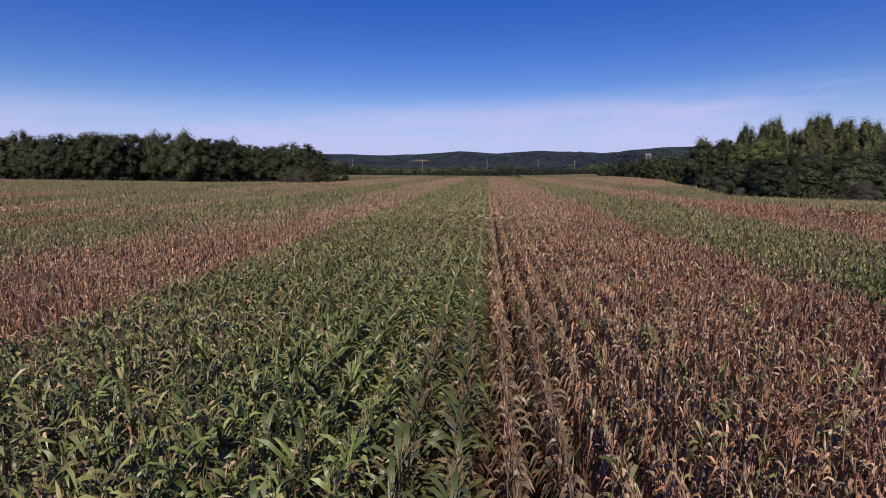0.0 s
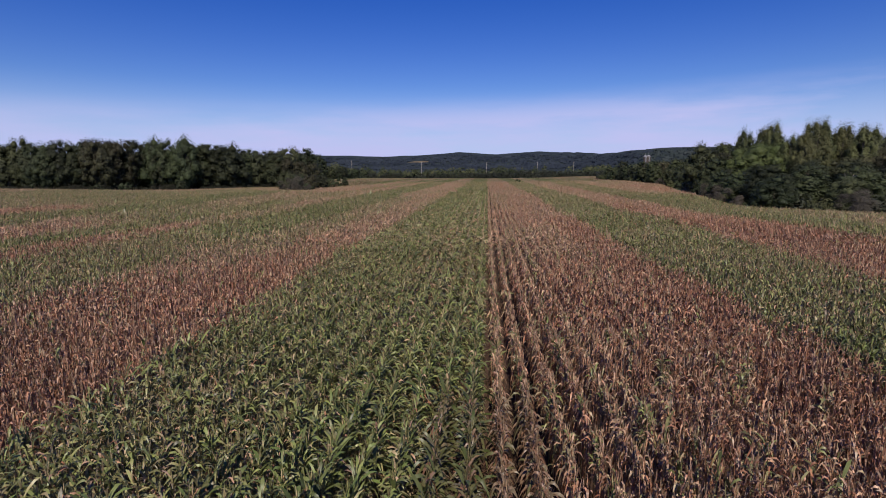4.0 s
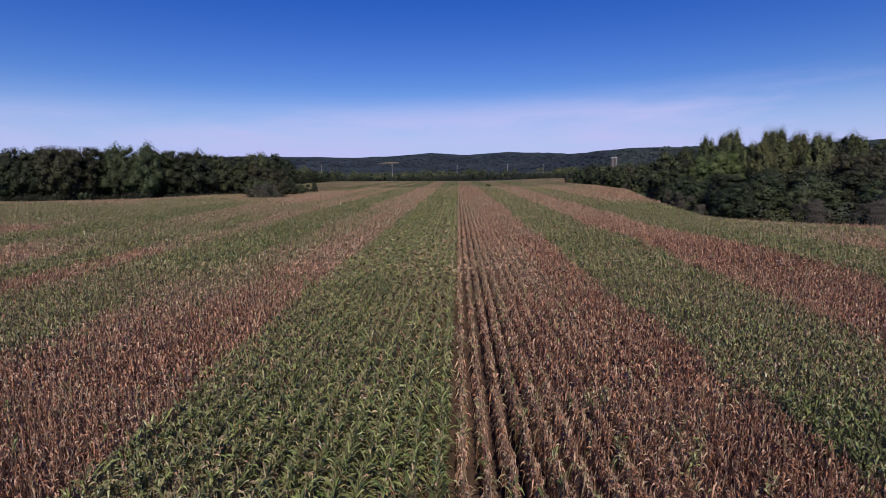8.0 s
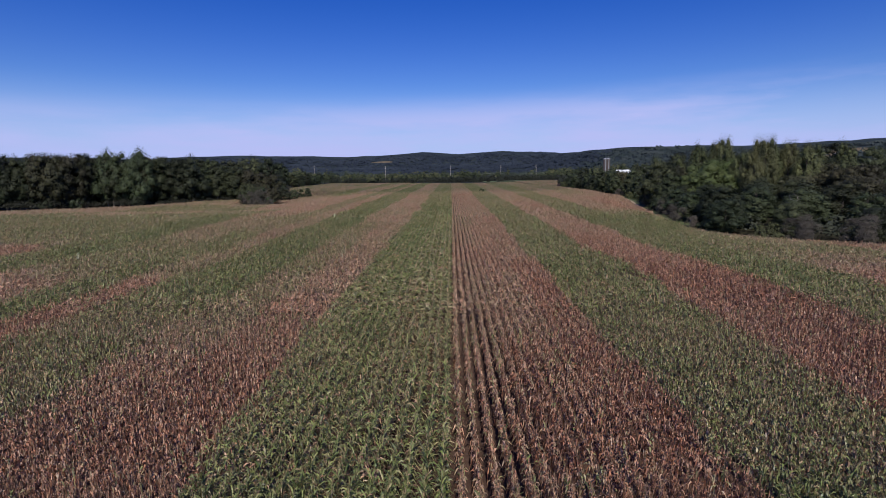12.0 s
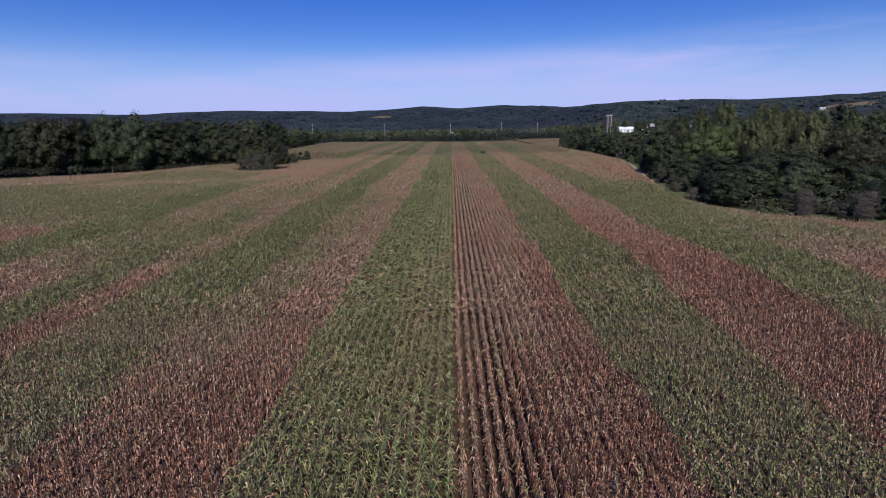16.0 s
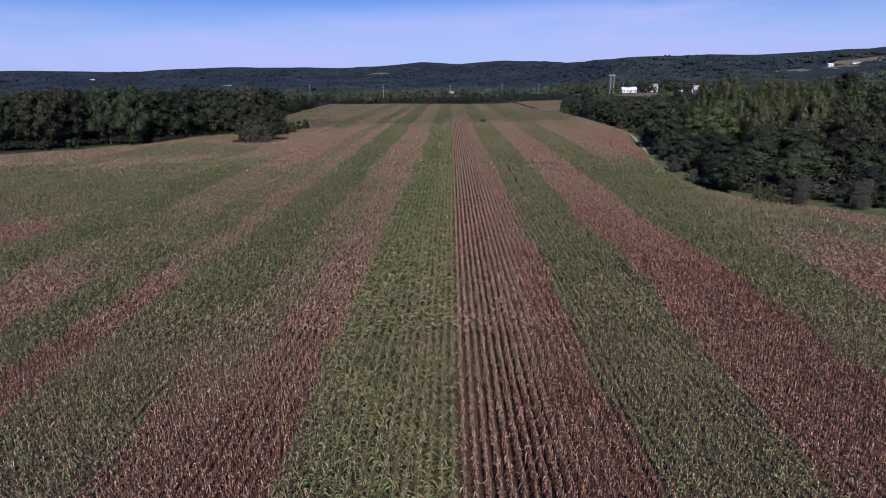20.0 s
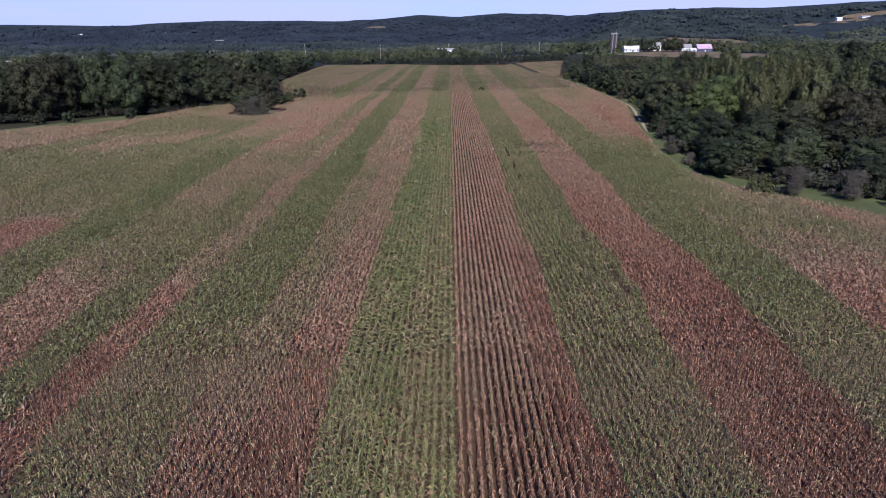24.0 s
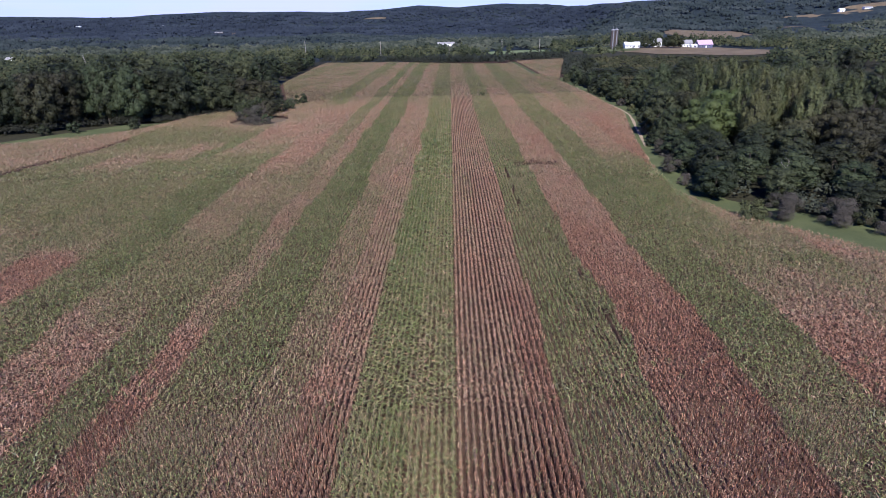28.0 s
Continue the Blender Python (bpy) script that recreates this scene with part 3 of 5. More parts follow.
def heights(rng, x, y, dry):
    return 2.15 + rng.normal(0, 0.11, len(x)) + 0.35 * (grid_noise(x, y, 9, 21) - 0.5) - 0.12 * dry


rng = np.random.default_rng(5)
for s0, s1, steps, amounts in STRIPS:
    pieces, amount = [], float(np.interp(60, steps, amounts))
    # near plants: full leaves, stalk and tassel
    x, y = stand(rng, s0, s1, 2.5, 22, 0.19, lambda a, b: near_wedge(a, b) & ~own_plants(a, b))
    if len(x):
        d, z = dryness(x, y), land(x, y)
        h = heights(rng, x, y, d)
        pieces += [leaves(rng, x, y, z, h, d, 24, (0.0, 0.3, 0.65, 1.0), 0.58, 0.074, 0.38), stalks(rng, x, y, z, h, d), tassels(rng, x, y, z, h, d)]
    x, y = stand(rng, s0, s1, -9, 50, 0.21, mid_wedge)
    if len(x):
        d, z = dryness(x, y), land(x, y)
        h = heights(rng, x, y, d)
        pieces += [leaves(rng, x, y, z, h, d, 10, (0.0, 0.45, 1.0), 0.64, 0.088, 0.36, 0.0), tassels(rng, x, y, z, h, d, 3, 0.022)]
    x, y = stand(rng, s0, s1, 12, 150, 0.30, far_wedge)
    if len(x):
        d, z = dryness(x, y), land(x, y)
        h = heights(rng, x, y, d)
        pieces += [blades(rng, x, y, z, h, d, 9, 0.58, 0.135)]
    x, y = stand(rng, s0, s1, 150, 335, 0.45, rest)
    if len(x):
        d, z = dryness(x, y), land(x, y)
        h = heights(rng, x, y, d)
        pieces += [blades(rng, x, y, z, h, d, 5, 0.62, 0.30)]
    x, y = stand(rng, s0, s1, 335, 690, 1.5, rest)
    if len(x):
        d, z = dryness(x, y), land(x, y)
        h = heights(rng, x, y, d)
        pieces += [clumps(rng, x, y, z, h, d, 3, 0.62)]
    x, y = stand(rng, s0, s1, -40, 40, 0.5, around)
    if len(x):
        d, z = dryness(x, y), land(x, y)
        h = heights(rng, x, y, d)
        pieces += [blades(rng, x, y, z, h, d, 4, 0.80, 0.30)]
    x, y = stand(rng, s0, s1, -45, 150, 1.6, lambda a, b: rest(a, b) & ~around(a, b))
    if len(x):
        d, z = dryness(x, y), land(x, y)
        h = heights(rng, x, y, d)
        pieces += [clumps(rng, x, y, z, h, d)]
    if not pieces:
        continue
    V, T, D = joined(pieces)
    word = "dried red-brown" if amount > 0.6 else ("half-dried tan and green" if amount > 0.3 else "still green leafy")
    amp = np.interp(V[:, 1], [15, 25, 60, 110, 160, 330], [1.3, 1.45, 1.3, 1.0, 0.6, 0.3])
    thing("corn_strip", f"strip of {word} corn rows standing in soil", "corn", "corn strips across the field", "stuff", mesh_np("corn_strip", V, T, M_CORN, D, vary=amp))

# ---- trees ----
def tube(points, radii, sides=7):
    V, T = [], []
    for (p, r) in zip(points, radii):
        for i in range(sides):
            a = 6.283 * i / sides
            V.append((p[0] + r * math.cos(a), p[1] + r * math.sin(a), p[2]))
    for k in range(len(points) - 1):
        for i in range(sides):
            j = (i + 1) % sides
            a, b, c, d = k * sides + i, k * sides + j, (k + 1) * sides + j, (k + 1) * sides + i
            T += [(a, b, c), (a, c, d)]
    return np.array(V), np.array(T)


def tree_meshes(seed, height, spread, quads, mat, leaf=0.55, crown_low=0.18, lobes=20, bare=False, tall=0.9, core=0.60):
    """Trunk with limbs, and a crown of leaf sprays gathered in uneven lobes."""
    rg = np.random.default_rng(seed)
    base_r = height * 0.018
    bend = rg.normal(0, 0.03 * height, 2)
    axis = lambda f: np.array([bend[0] * f * f, bend[1] * f * f, height * f])
    parts = [tube([axis(f) - np.array([0, 0, 0.4]) * (f == 0) for f in (0, 0.25, 0.5, 0.75, 0.9)], [base_r * k for k in (1.25, 0.9, 0.65, 0.35, 0.12)])]
    centres, sizes = [], []
    mid, half = (0.5 + crown_low / 2) * height, (0.5 - crown_low / 2) * height
    turn = rg.random() * 6.283
    for i in range(lobes):
        # lobes spread evenly over a dome that is widest below its middle
        w = 1 - 2 * (i + 0.5) / lobes
        a = turn + i * 2.39996 + rg.normal(0, 0.25)
        belt = math.sqrt(max(0.0, 1 - w * w)) * (1.0 if w > -0.3 else 1.12)
        out = 0.60 + 0.26 * rg.random()
        f = min(0.92, (mid + half * w * out) / height)
        c = axis(f) + np.array([math.cos(a) * belt * spread * out, math.sin(a) * belt * spread * out, 0])
        centres.append(c)
        sizes.append(spread * (0.20 + 0.24 * rg.random()))
        if i % 2 == 0:
            start = axis(max(0.10, f - 0.25))
            parts.append(tube([start, (start + c) / 2 + np.array([0, 0, -0.03 * height]), c], [base_r * 0.45, base_r * 0.28, base_r * 0.06], 5))
    off, Vs, Ts = 0, [], []
    for v, t in parts:
        Vs.append(v), Ts.append(t + off)
        off += len(v)
    trunk = mesh_np("trunk", np.concatenate(Vs), np.concatenate(Ts), M_BARK, smooth=True)
    centres, sizes = np.array(centres), np.array(sizes)
    pick = rg.choice(len(centres), quads, p=sizes ** 2 / (sizes ** 2).sum())
    u = rg.normal(0, 1, (quads, 3))
    u /= np.linalg.norm(u, axis=1, keepdims=True)
    u[:, 2] = np.where(u[:, 2] < -0.5, -u[:, 2], u[:, 2])
    bulge = lambda d, k: 1 + 0.16 * np.sin(d[..., 0] * 5 + k) * np.cos(d[..., 1] * 4 + 2 * k) + 0.10 * np.sin(d[..., 2] * 9 + 3 * k)
    rr = (0.50 if bare else 0.62) + (0.6 if bare else 0.47) * rg.random(quads) ** 0.8
    if tall > 1:
        rr = 0.40 + 0.60 * rg.random(quads)
    c = centres[pick] + u * (sizes[pick] * rr * bulge(u, pick))[:, None] * np.array([1, 1, tall])
    nrm = 0.6 * u + (c - axis(0.45)) / (1.1 * spread) + rg.normal(0, 0.50 if core == 0.60 else 0.38, (quads, 3)) + np.array([0, 0, 0.2])
    nrm /= np.linalg.norm(nrm, axis=1, keepdims=True)
    t1 = np.cross(nrm, rg.normal(0, 1, (quads, 3)))
    t1 /= np.linalg.norm(t1, axis=1, keepdims=True)
    t2 = np.cross(nrm, t1)
    s = (leaf * (0.6 + 0.8 * rg.random(quads)))[:, None]
    if bare:
        t1, t2 = t1 * 1.6, t2 * 0.12
    V = np.stack([c + t1 * s, c - t1 * s * 0.5 + t2 * s * 0.6, c - t1 * s * 0.5 - t2 * s * 0.6 + nrm * s * 0.1], 1).reshape(-1, 3)
    T = np.arange(quads * 3).reshape(-1, 3)
    if not bare:
        # inner leaf mass of every lobe, so that one cannot see through the crown
        bm = bmesh.new()
        bmesh.ops.create_icosphere(bm, subdivisions=1, radius=1.08)
        bm.verts.index_update()
        sv = np.array([v.co[:] for v in bm.verts])
        st = np.array([[v.index for v in f.verts] for f in bm.faces])
        bm.free()
        k = np.arange(len(centres))[:, None]
        r = sizes[:, None] * core * bulge(np.broadcast_to(sv, (len(centres),) + sv.shape), k) * rg.uniform(0.86, 1.08, (len(centres), len(sv)))
        cv = centres[:, None, :] + sv[None] * r[:, :, None] * np.array([1, 1, tall])
        ct = st[None] + (k * len(sv))[:, :, None]
        T = np.concatenate([T, ct.reshape(-1, 3) + len(V)])
        V = np.concatenate([V, cv.reshape(-1, 3)])
    V[:, 2] = np.maximum(V[:, 2], 0.15)
    return trunk, mesh_np("crown", V, T, mat)


def tree(name, meshes, label, category, group=""):
    root = thing(name, label, category, group)
    part("trunk", meshes[0], root, "grey-brown bark")
    part("crown", meshes[1], root)
    return root


KINDS = []
for i, (hgt, spr, quads, mat, leaf, low, word) in enumerate([
        (18, 6.5, 5600, M_LEAF, 0.30, 0.02, "broad dark green oak with a rounded crown"),
        (17, 5.2, 5000, M_LEAF, 0.28, 0.02, "dense dark green broadleaf tree at the field's edge"),
        (21, 5.6, 5200, M_LEAF, 0.30, 0.06, "tall dark green broadleaf tree with uneven crown"),
        (20, 4.6, 9600, M_LEAF_SAGE, 0.25, 0.05, "tall feathery sage green poplar in the wood"),
        (14, 7.2, 9000, M_LEAF_LIGHT, 0.22, 0.01, "low rounded yellow-green tree with foliage to the ground"),
        (12, 5.0, 4600, M_LEAF, 0.22, 0.01, "small bushy green tree at the wood's edge"),
        (18, 6.4, 2600, M_LEAF, 0.42, 0.05, "dark green oak deep in the wood"),
        (20, 5.6, 2600, M_LEAF, 0.42, 0.06, "tall dark green tree deep in the wood")]):
    KINDS.append(tree("tree", tree_meshes(40 + i, hgt, spr, quads, mat, leaf, low, (34, 30, 34, 56, 44, 26, 30, 30)[i], False, 1.5 if i == 3 else 0.9, (0.60, 0.60, 0.60, 0.42, 0.66, 0.60, 0.60, 0.60)[i]), word, "tree", "trees of the woods"))
KINDS.append(tree("bush", tree_meshes(60, 4.0, 2.6, 1100, M_LEAF, 0.25, 0.0, 9), "low dark green bush beside the corn", "bush", "bushes along the field"))
KINDS.append(tree("bush", tree_meshes(61, 5.0, 3.4, 4200, M_LEAF_GREY, 0.28, 0.0, 9, True), "half-bare purple-grey twiggy bush beside the grass", "bush", "bushes along the field"))
KINDS.append(tree("bush", tree_meshes(62, 4.0, 2.8, 1300, M_LEAF_SAGE, 0.25, 0.0, 9), "low yellow-green bush beside the grass verge", "bush", "bushes along the field"))
KINDS.append(tree("tree", tree_meshes(71, 15, 5.8, 5000, M_LEAF_OLIVE, 0.28, 0.02, 32), "olive-brown broadleaf tree turning in early autumn", "tree", "trees of the woods"))
TALL = [18, 17, 21, 19, 14, 12, 18, 20, 4, 5, 4, 15]
rt = random.Random(8)
placed = set()


def put(kind, x, y, s=1.0, sz=None):
    """A tree or bush of a kind with its foot on the ground."""
    src, sc = KINDS[kind], (s, s, s if sz is None else sz, 1)
    m = Matrix.Translation((x, y, float(land(x, y)) - 0.1)) @ Matrix.Rotation(rt.random() * 6.28, 4, "Z")
    if kind in placed:
        src = copy_thing(src, m)
    placed.add(kind)
    src.matrix_basis = m @ Matrix.Diagonal(sc)
    return src


def top_at(kind, x, y, s, top):
    """A tree whose crown ends at a given height over the datum."""
    put(kind, x, y, s, (top - float(land(x, y))) / TALL[kind])


# the wood east of the field: trees that stand out
# willows and the tall dark trees where the field bends round the wood
for kind, x, y, s, top in [(4, 91, 195, 1.55, 19), (4, 103, 206, 1.45, 21), (4, 113, 259, 0.75, 14), (0, 82, 215, 1.1, 21.5), (1, 90, 221, 1.1, 19), (1, 88.5, 231, 1.15, 18.5), (11, 96, 226, 1.0, 19.5),
                           (0, 95, 243, 1.15, 18), (1, 97, 262, 1.2, 16.5), (0, 102, 279, 1.15, 16), (1, 104, 251, 1.15, 19), (3, 105, 231, 0.95, 27.5), (1, 81.5, 201, 0.95, 16)]:
    top_at(kind, x, y, s, top)
# dark oaks in front
for kind, x, y, s, top in [(0, 78, 155, 1.05, 12), (1, 83.5, 148, 0.95, 12), (5, 73.5, 142.5, 0.9, 9), (1, 82, 170, 0.95, 12.5), (0, 86, 184, 0.95, 12), (5, 82, 190, 0.9, 12), (1, 90.5, 160, 1.0, 13), (0, 92, 142, 0.95, 11.5), (5, 86, 136.5, 0.9, 8.5),
                           (1, 99, 152, 1.0, 13), (0, 106, 147, 1.05, 13), (1, 103, 134, 0.9, 10.5), (0, 111, 128, 0.95, 11), (5, 98, 125, 0.9, 7.5), (0, 120, 126, 1.0, 12), (1, 104, 116, 0.9, 9), (0, 113, 113, 1.0, 10)]:
    top_at(kind, x, y, s, top)
# the poplars behind
for kind, x, y, s, top in [(3, 135, 274, 1.1, 25), (3, 126, 214, 1.05, 25), (3, 140, 211, 1.1, 26), (3, 143, 199, 1.05, 26), (3, 129, 236, 1.1, 25), (3, 116, 238, 1.05, 30), (3, 111, 222, 1.0, 29), (3, 150, 226, 1.1, 26), (3, 134, 223, 1.1, 25.5),
                           (3, 122, 253, 1.0, 23.5), (3, 118, 209, 1.0, 28), (3, 109, 190, 0.95, 26.5), (3, 115, 198, 1.0, 27.5), (3, 102, 184, 0.85, 23), (3, 121, 186, 1.0, 24.5), (3, 129, 199, 1.0, 25)]:
    top_at(kind, x, y, s, top)
for kind, x, y, s, top in [(3, 123, 222, 1.0, 26), (3, 107, 212, 0.95, 25), (3, 122, 198, 0.95, 26), (3, 128, 208, 1.0, 26.5), (3, 113, 231, 1.0, 27.5), (3, 104, 197, 0.85, 22.5), (3, 98, 236, 0.9, 22), (3, 109, 243, 1.0, 26)]:
    top_at(kind, x, y, s, top)
# trees turning brown among them
for kind, x, y, s, top in [(11, 123, 170, 1.0, 18), (11, 122, 178, 0.95, 16.5), (11, 118, 156, 0.95, 15), (11, 112, 175, 0.95, 15.5), (11, 133, 176, 1.05, 19), (11, 106, 171, 0.9, 14.5), (11, 133, 158, 1.0, 17), (1, 104, 163, 1.0, 14), (0, 99, 174, 1.0, 14.5), (11, 130, 188, 1.0, 20), (11, 116, 140, 0.95, 13.5)]:
    top_at(kind, x, y, s, top)
for kind, x, y, s, sz in [(10, 69.8, 118.5, 0.9, 1.0), (10, 72.5, 123.4, 1.1, 1.2), (9, 78.5, 122.5, 1.2, 1.25), (9, 88.5, 117, 1.35, 1.2), (9, 96, 109, 1.2, 1.0), (9, 84, 125.5, 0.8, 0.9), (8, 94, 115, 1.1, 1.1), (5, 101, 107, 0.8, 0.6), (8, 92.4, 121.6, 1.1, 1.2), (8, 82, 130.5, 1.1, 1.1)]:
    put(kind, x, y, s, sz)
y = 140.0
while y < 424:
    e = float(right_edge(y))
    back = 7.5 if y < 215 else (9 if y < 300 else 7)
    put(rt.choice([0, 1, 5, 5, 1]), e + back + 3 + rt.uniform(-1, 2), y, rt.uniform(0.6, 0.8), rt.uniform(0.5, 0.7) if y > 290 or y < 215 else rt.uniform(0.65, 0.85))
    if rt.random() < 0.75:
        put(rt.choice([8, 8, 8, 10, 9]), e + back - 1.5 + rt.uniform(-1, 1), y + rt.uniform(-2, 2), rt.uniform(0.6, 1.1))
    y += rt.uniform(5.5, 8)
for i in range(13):
    x, y = 136 + 4.4 * i + rt.uniform(-4, 4), 246 + 2.2 * i + rt.uniform(-10, 14)
    put(3, x, y, rt.uniform(1.08, 1.2), rt.uniform(1.0, 1.16))
for kind, x, y, s, sz in [(2, 126, 304.5, 1.1, 1.17), (0, 117.6, 285.6, 1.1, 1.11), (2, 199.5, 283.5, 1.2, 1.4), (2, 184.8, 241.5, 1.1, 1.23), (0, 157.5, 225.8, 1.1, 1.05)]:
    put(kind, x, y, s, sz)
for x, y in [(rt.uniform(158, 240), rt.uniform(280, 420)) for i in range(16)]:
    put(3, x, y, rt.uniform(0.95, 1.2), rt.uniform(0.72, 0.9))
for i in range(84):
    y = 135 + 312 * rt.random()
    e = float(right_edge(y))
    x = e + 20 + rt.random() ** 1.1 * min(150, 30 + 0.55 * y)
    if y < 240 and x / y < 0.85:
        continue
    # the wood thins to low growth where the farm shows over it
    low = 0.55 if (0.26 < x / y < 0.55 and y > 330) else 1.0
    put(rt.choice([0, 1, 2, 6, 7, 6]), x, y, rt.uniform(1.0, 1.35), low * (rt.uniform(0.6, 0.8) if y < 230 else rt.uniform(0.75, 1.0)))
# the taller growth that screens the farm from low down
for kind, x, y, s, top in [(1, 91, 326, 0.9, 18.6), (5, 95, 320, 1.0, 18.4), (11, 99, 314, 0.85, 18.5), (0, 103, 306, 0.9, 18.8), (1, 100, 328, 0.9, 19), (5, 107, 315, 1.0, 19), (0, 114, 303, 0.9, 25.5), (1, 109, 322, 0.9, 20), (0, 119, 311, 0.95, 22), (1, 117, 325, 0.95, 21)]:
    top_at(kind, x, y, s, top)
# the wood west of the field
for i in range(34):
    f = -0.42 + 1.42 * (i + rt.random() * 0.6) / 34
    x, y = 1.07 * (-204 + 104 * f), 1.07 * float(np.interp(f, [0, 0.22, 0.34, 0.62, 0.75, 1], [230, 237, 254, 261, 276, 301])) + rt.uniform(3, 8)
    k = rt.choice([0, 1, 2, 0, 1, 11])
    put(k, x, y, rt.uniform(1.15, 1.5), float(np.interp(f, [-0.4, 0.6, 0.75, 1], [26, 27.5, 22, 16])) * rt.uniform(0.93, 1.12) / TALL[k])
put(0, -160, 276, 1.2, 30 / 18)
for x, y, k, s in [(-149.5, 253.5, 5, 0.55), (-176.6, 250.5, 8, 1.3), (-187.9, 246, 8, 1.2), (-116.3, 297.5, 5, 0.6), (-103, 270, 9, 1.35), (-97, 265, 9, 1.0), (-100, 276, 9, 1.55), (-106, 277, 8, 1.3), (-90, 263, 9, 0.85), (-93, 272, 8, 1.2), (-104, 287, 1, 0.6), (-97, 291, 11, 0.66), (-94, 301, 5, 0.8), (-109, 292, 5, 0.85), (-112, 301, 11, 0.62), (-92, 312, 5, 0.65), (-100, 309, 1, 0.5), (-107, 315, 0, 0.45)]:
    put(k, x, y, s)
for x, y, k, s in [(-90, 331, 8, 1.75), (-95, 326, 9, 1.0), (-108.5, 332, 5, 0.75), (-111.8, 317.6, 1, 0.85),
                   (-110.7, 303.9, 11, 0.7), (-116.6, 307, 5, 1.0), (-101, 292, 9, 1.5), (-110, 287, 5, 0.7), (-105, 297, 1, 0.6)]:
    put(k, x, y, s)
for i in range(62):
    y = rt.uniform(272, 455)
    e = float(left_edge(y)) if y > 335 else float(np.interp(y, [262, 292, 335], [-186, -145, -118]))
    x = e - 12 - rt.random() ** 1.2 * 180
    k = rt.choice([6, 6, 0, 7, 2, 6])
    put(k, x, y, rt.uniform(1.15, 1.5), rt.uniform(21, 26.5) / TALL[k])
for i in range(24):
    y = 334 + 336 * (i + rt.random()) / 24
    put(rt.choice([6, 6, 7, 5]), float(left_edge(y)) - 7 - rt.random() * 10, y, rt.uniform(0.8, 1.0), rt.uniform(0.6, 0.8))

# ---- far woods: joined masses of crowns out to the hills, broken by fields ----
# clearings: centre x, centre y, half width, half depth
CLEARINGS = [(326, 736, 98, 74), (655, 1480, 92, 150), (1230, 1830, 170, 40), (1000, 1580, 120, 26), (100, 890, 52, 105), (-8, 1225, 34, 16), (520, 800, 34, 12), (-1081, 2711, 90, 35), (-455, 3597, 70, 22), (206, 806, 26, 40), (-752, 964, 26, 14)]


def in_clearing(x, y, grow=1.0):
    """Inside a clearing, or on the low ground just before it."""
    hit = np.zeros(np.shape(x), bool)
    for cx_, cy_, hw, hd in CLEARINGS:
        for f in (1.0, 0.95, 0.90, 0.85)[:4 if cy_ == 1480 else 3]:
            hit |= ((x - cx_ * f) / (hw * grow * f)) ** 2 + ((y - cy_ * f) / (max(hd, 45) * grow)) ** 2 < 1
    return hit


def outside_field(x, y):
    return ~((y < 692) & (x > np.interp(y, [420, 676], [-142, -165])) & (x < np.interp(y, [412, 432, 457, 676], [91, 96, 101, 143])))


def in_scrub(x, y):
    """Low ground between the east wood and the farm."""
    return (x / y > 0.20) & (x / y < 0.56) & (y > 440) & (y < 660)


def far_places(rg, n, y0, y1, power):
    y = y0 + (y1 - y0) * rg.random(n) ** power
    x = rg.uniform(-1.0, 1.0, n) * (y * 0.93 + 60)
    keep = outside_field(x, y) & ~in_clearing(x, y, 1.05) & ~in_scrub(x, y)
    return x[keep], y[keep]


def crown_mass(rg, x, y, size, tall, sprays, leaf, calm=0.28, lean=(0, -0.15, 0.5)):
    """Crowns of leaf sprays, each an uneven dome that reaches down towards the ground."""
    n = len(x)
    s = size * (0.65 + 0.7 * rg.random(n))
    h = tall * (0.65 + 0.6 * rg.random(n)) * (0.75 + 0.5 * grid_noise(x, y, 60, 41))
    u = rg.normal(0, 1, (n, sprays, 3))
    u /= np.linalg.norm(u, axis=2, keepdims=True)
    u[:, :, 2] = np.abs(u[:, :, 2]) * 1.0 - 0.25 * rg.random((n, sprays))
    k = 1 + 0.22 * np.sin(u[:, :, 0] * 4 + x[:, None]) * np.cos(u[:, :, 1] * 5 + y[:, None])
    c = u * k[:, :, None] * np.stack([s, s, h * 0.55], 1)[:, None, :]
    c += np.stack([x, y, land(x, y) + h * 0.5], 1)[:, None, :]
    nrm = 2.1 * calm * u + rg.normal(0, calm, u.shape) + np.array(lean)
    nrm /= np.linalg.norm(nrm, axis=2, keepdims=True)
    t1 = np.cross(nrm, rg.normal(0, 1, u.shape))
    t1 /= np.linalg.norm(t1, axis=2, keepdims=True)
    t2 = np.cross(nrm, t1)
    g = (leaf * (0.7 + 0.6 * rg.random((n, sprays))))[:, :, None]
    V = np.stack([c - t1 * g, c - t2 * g * 0.7, c + t1 * g, c + t2 * g * 0.7], 2).reshape(-1, 3)
    q = np.arange(n * sprays)[:, None] * 4
    return V, np.concatenate([q + np.array([[0, 1, 2]]), q + np.array([[0, 2, 3]])])


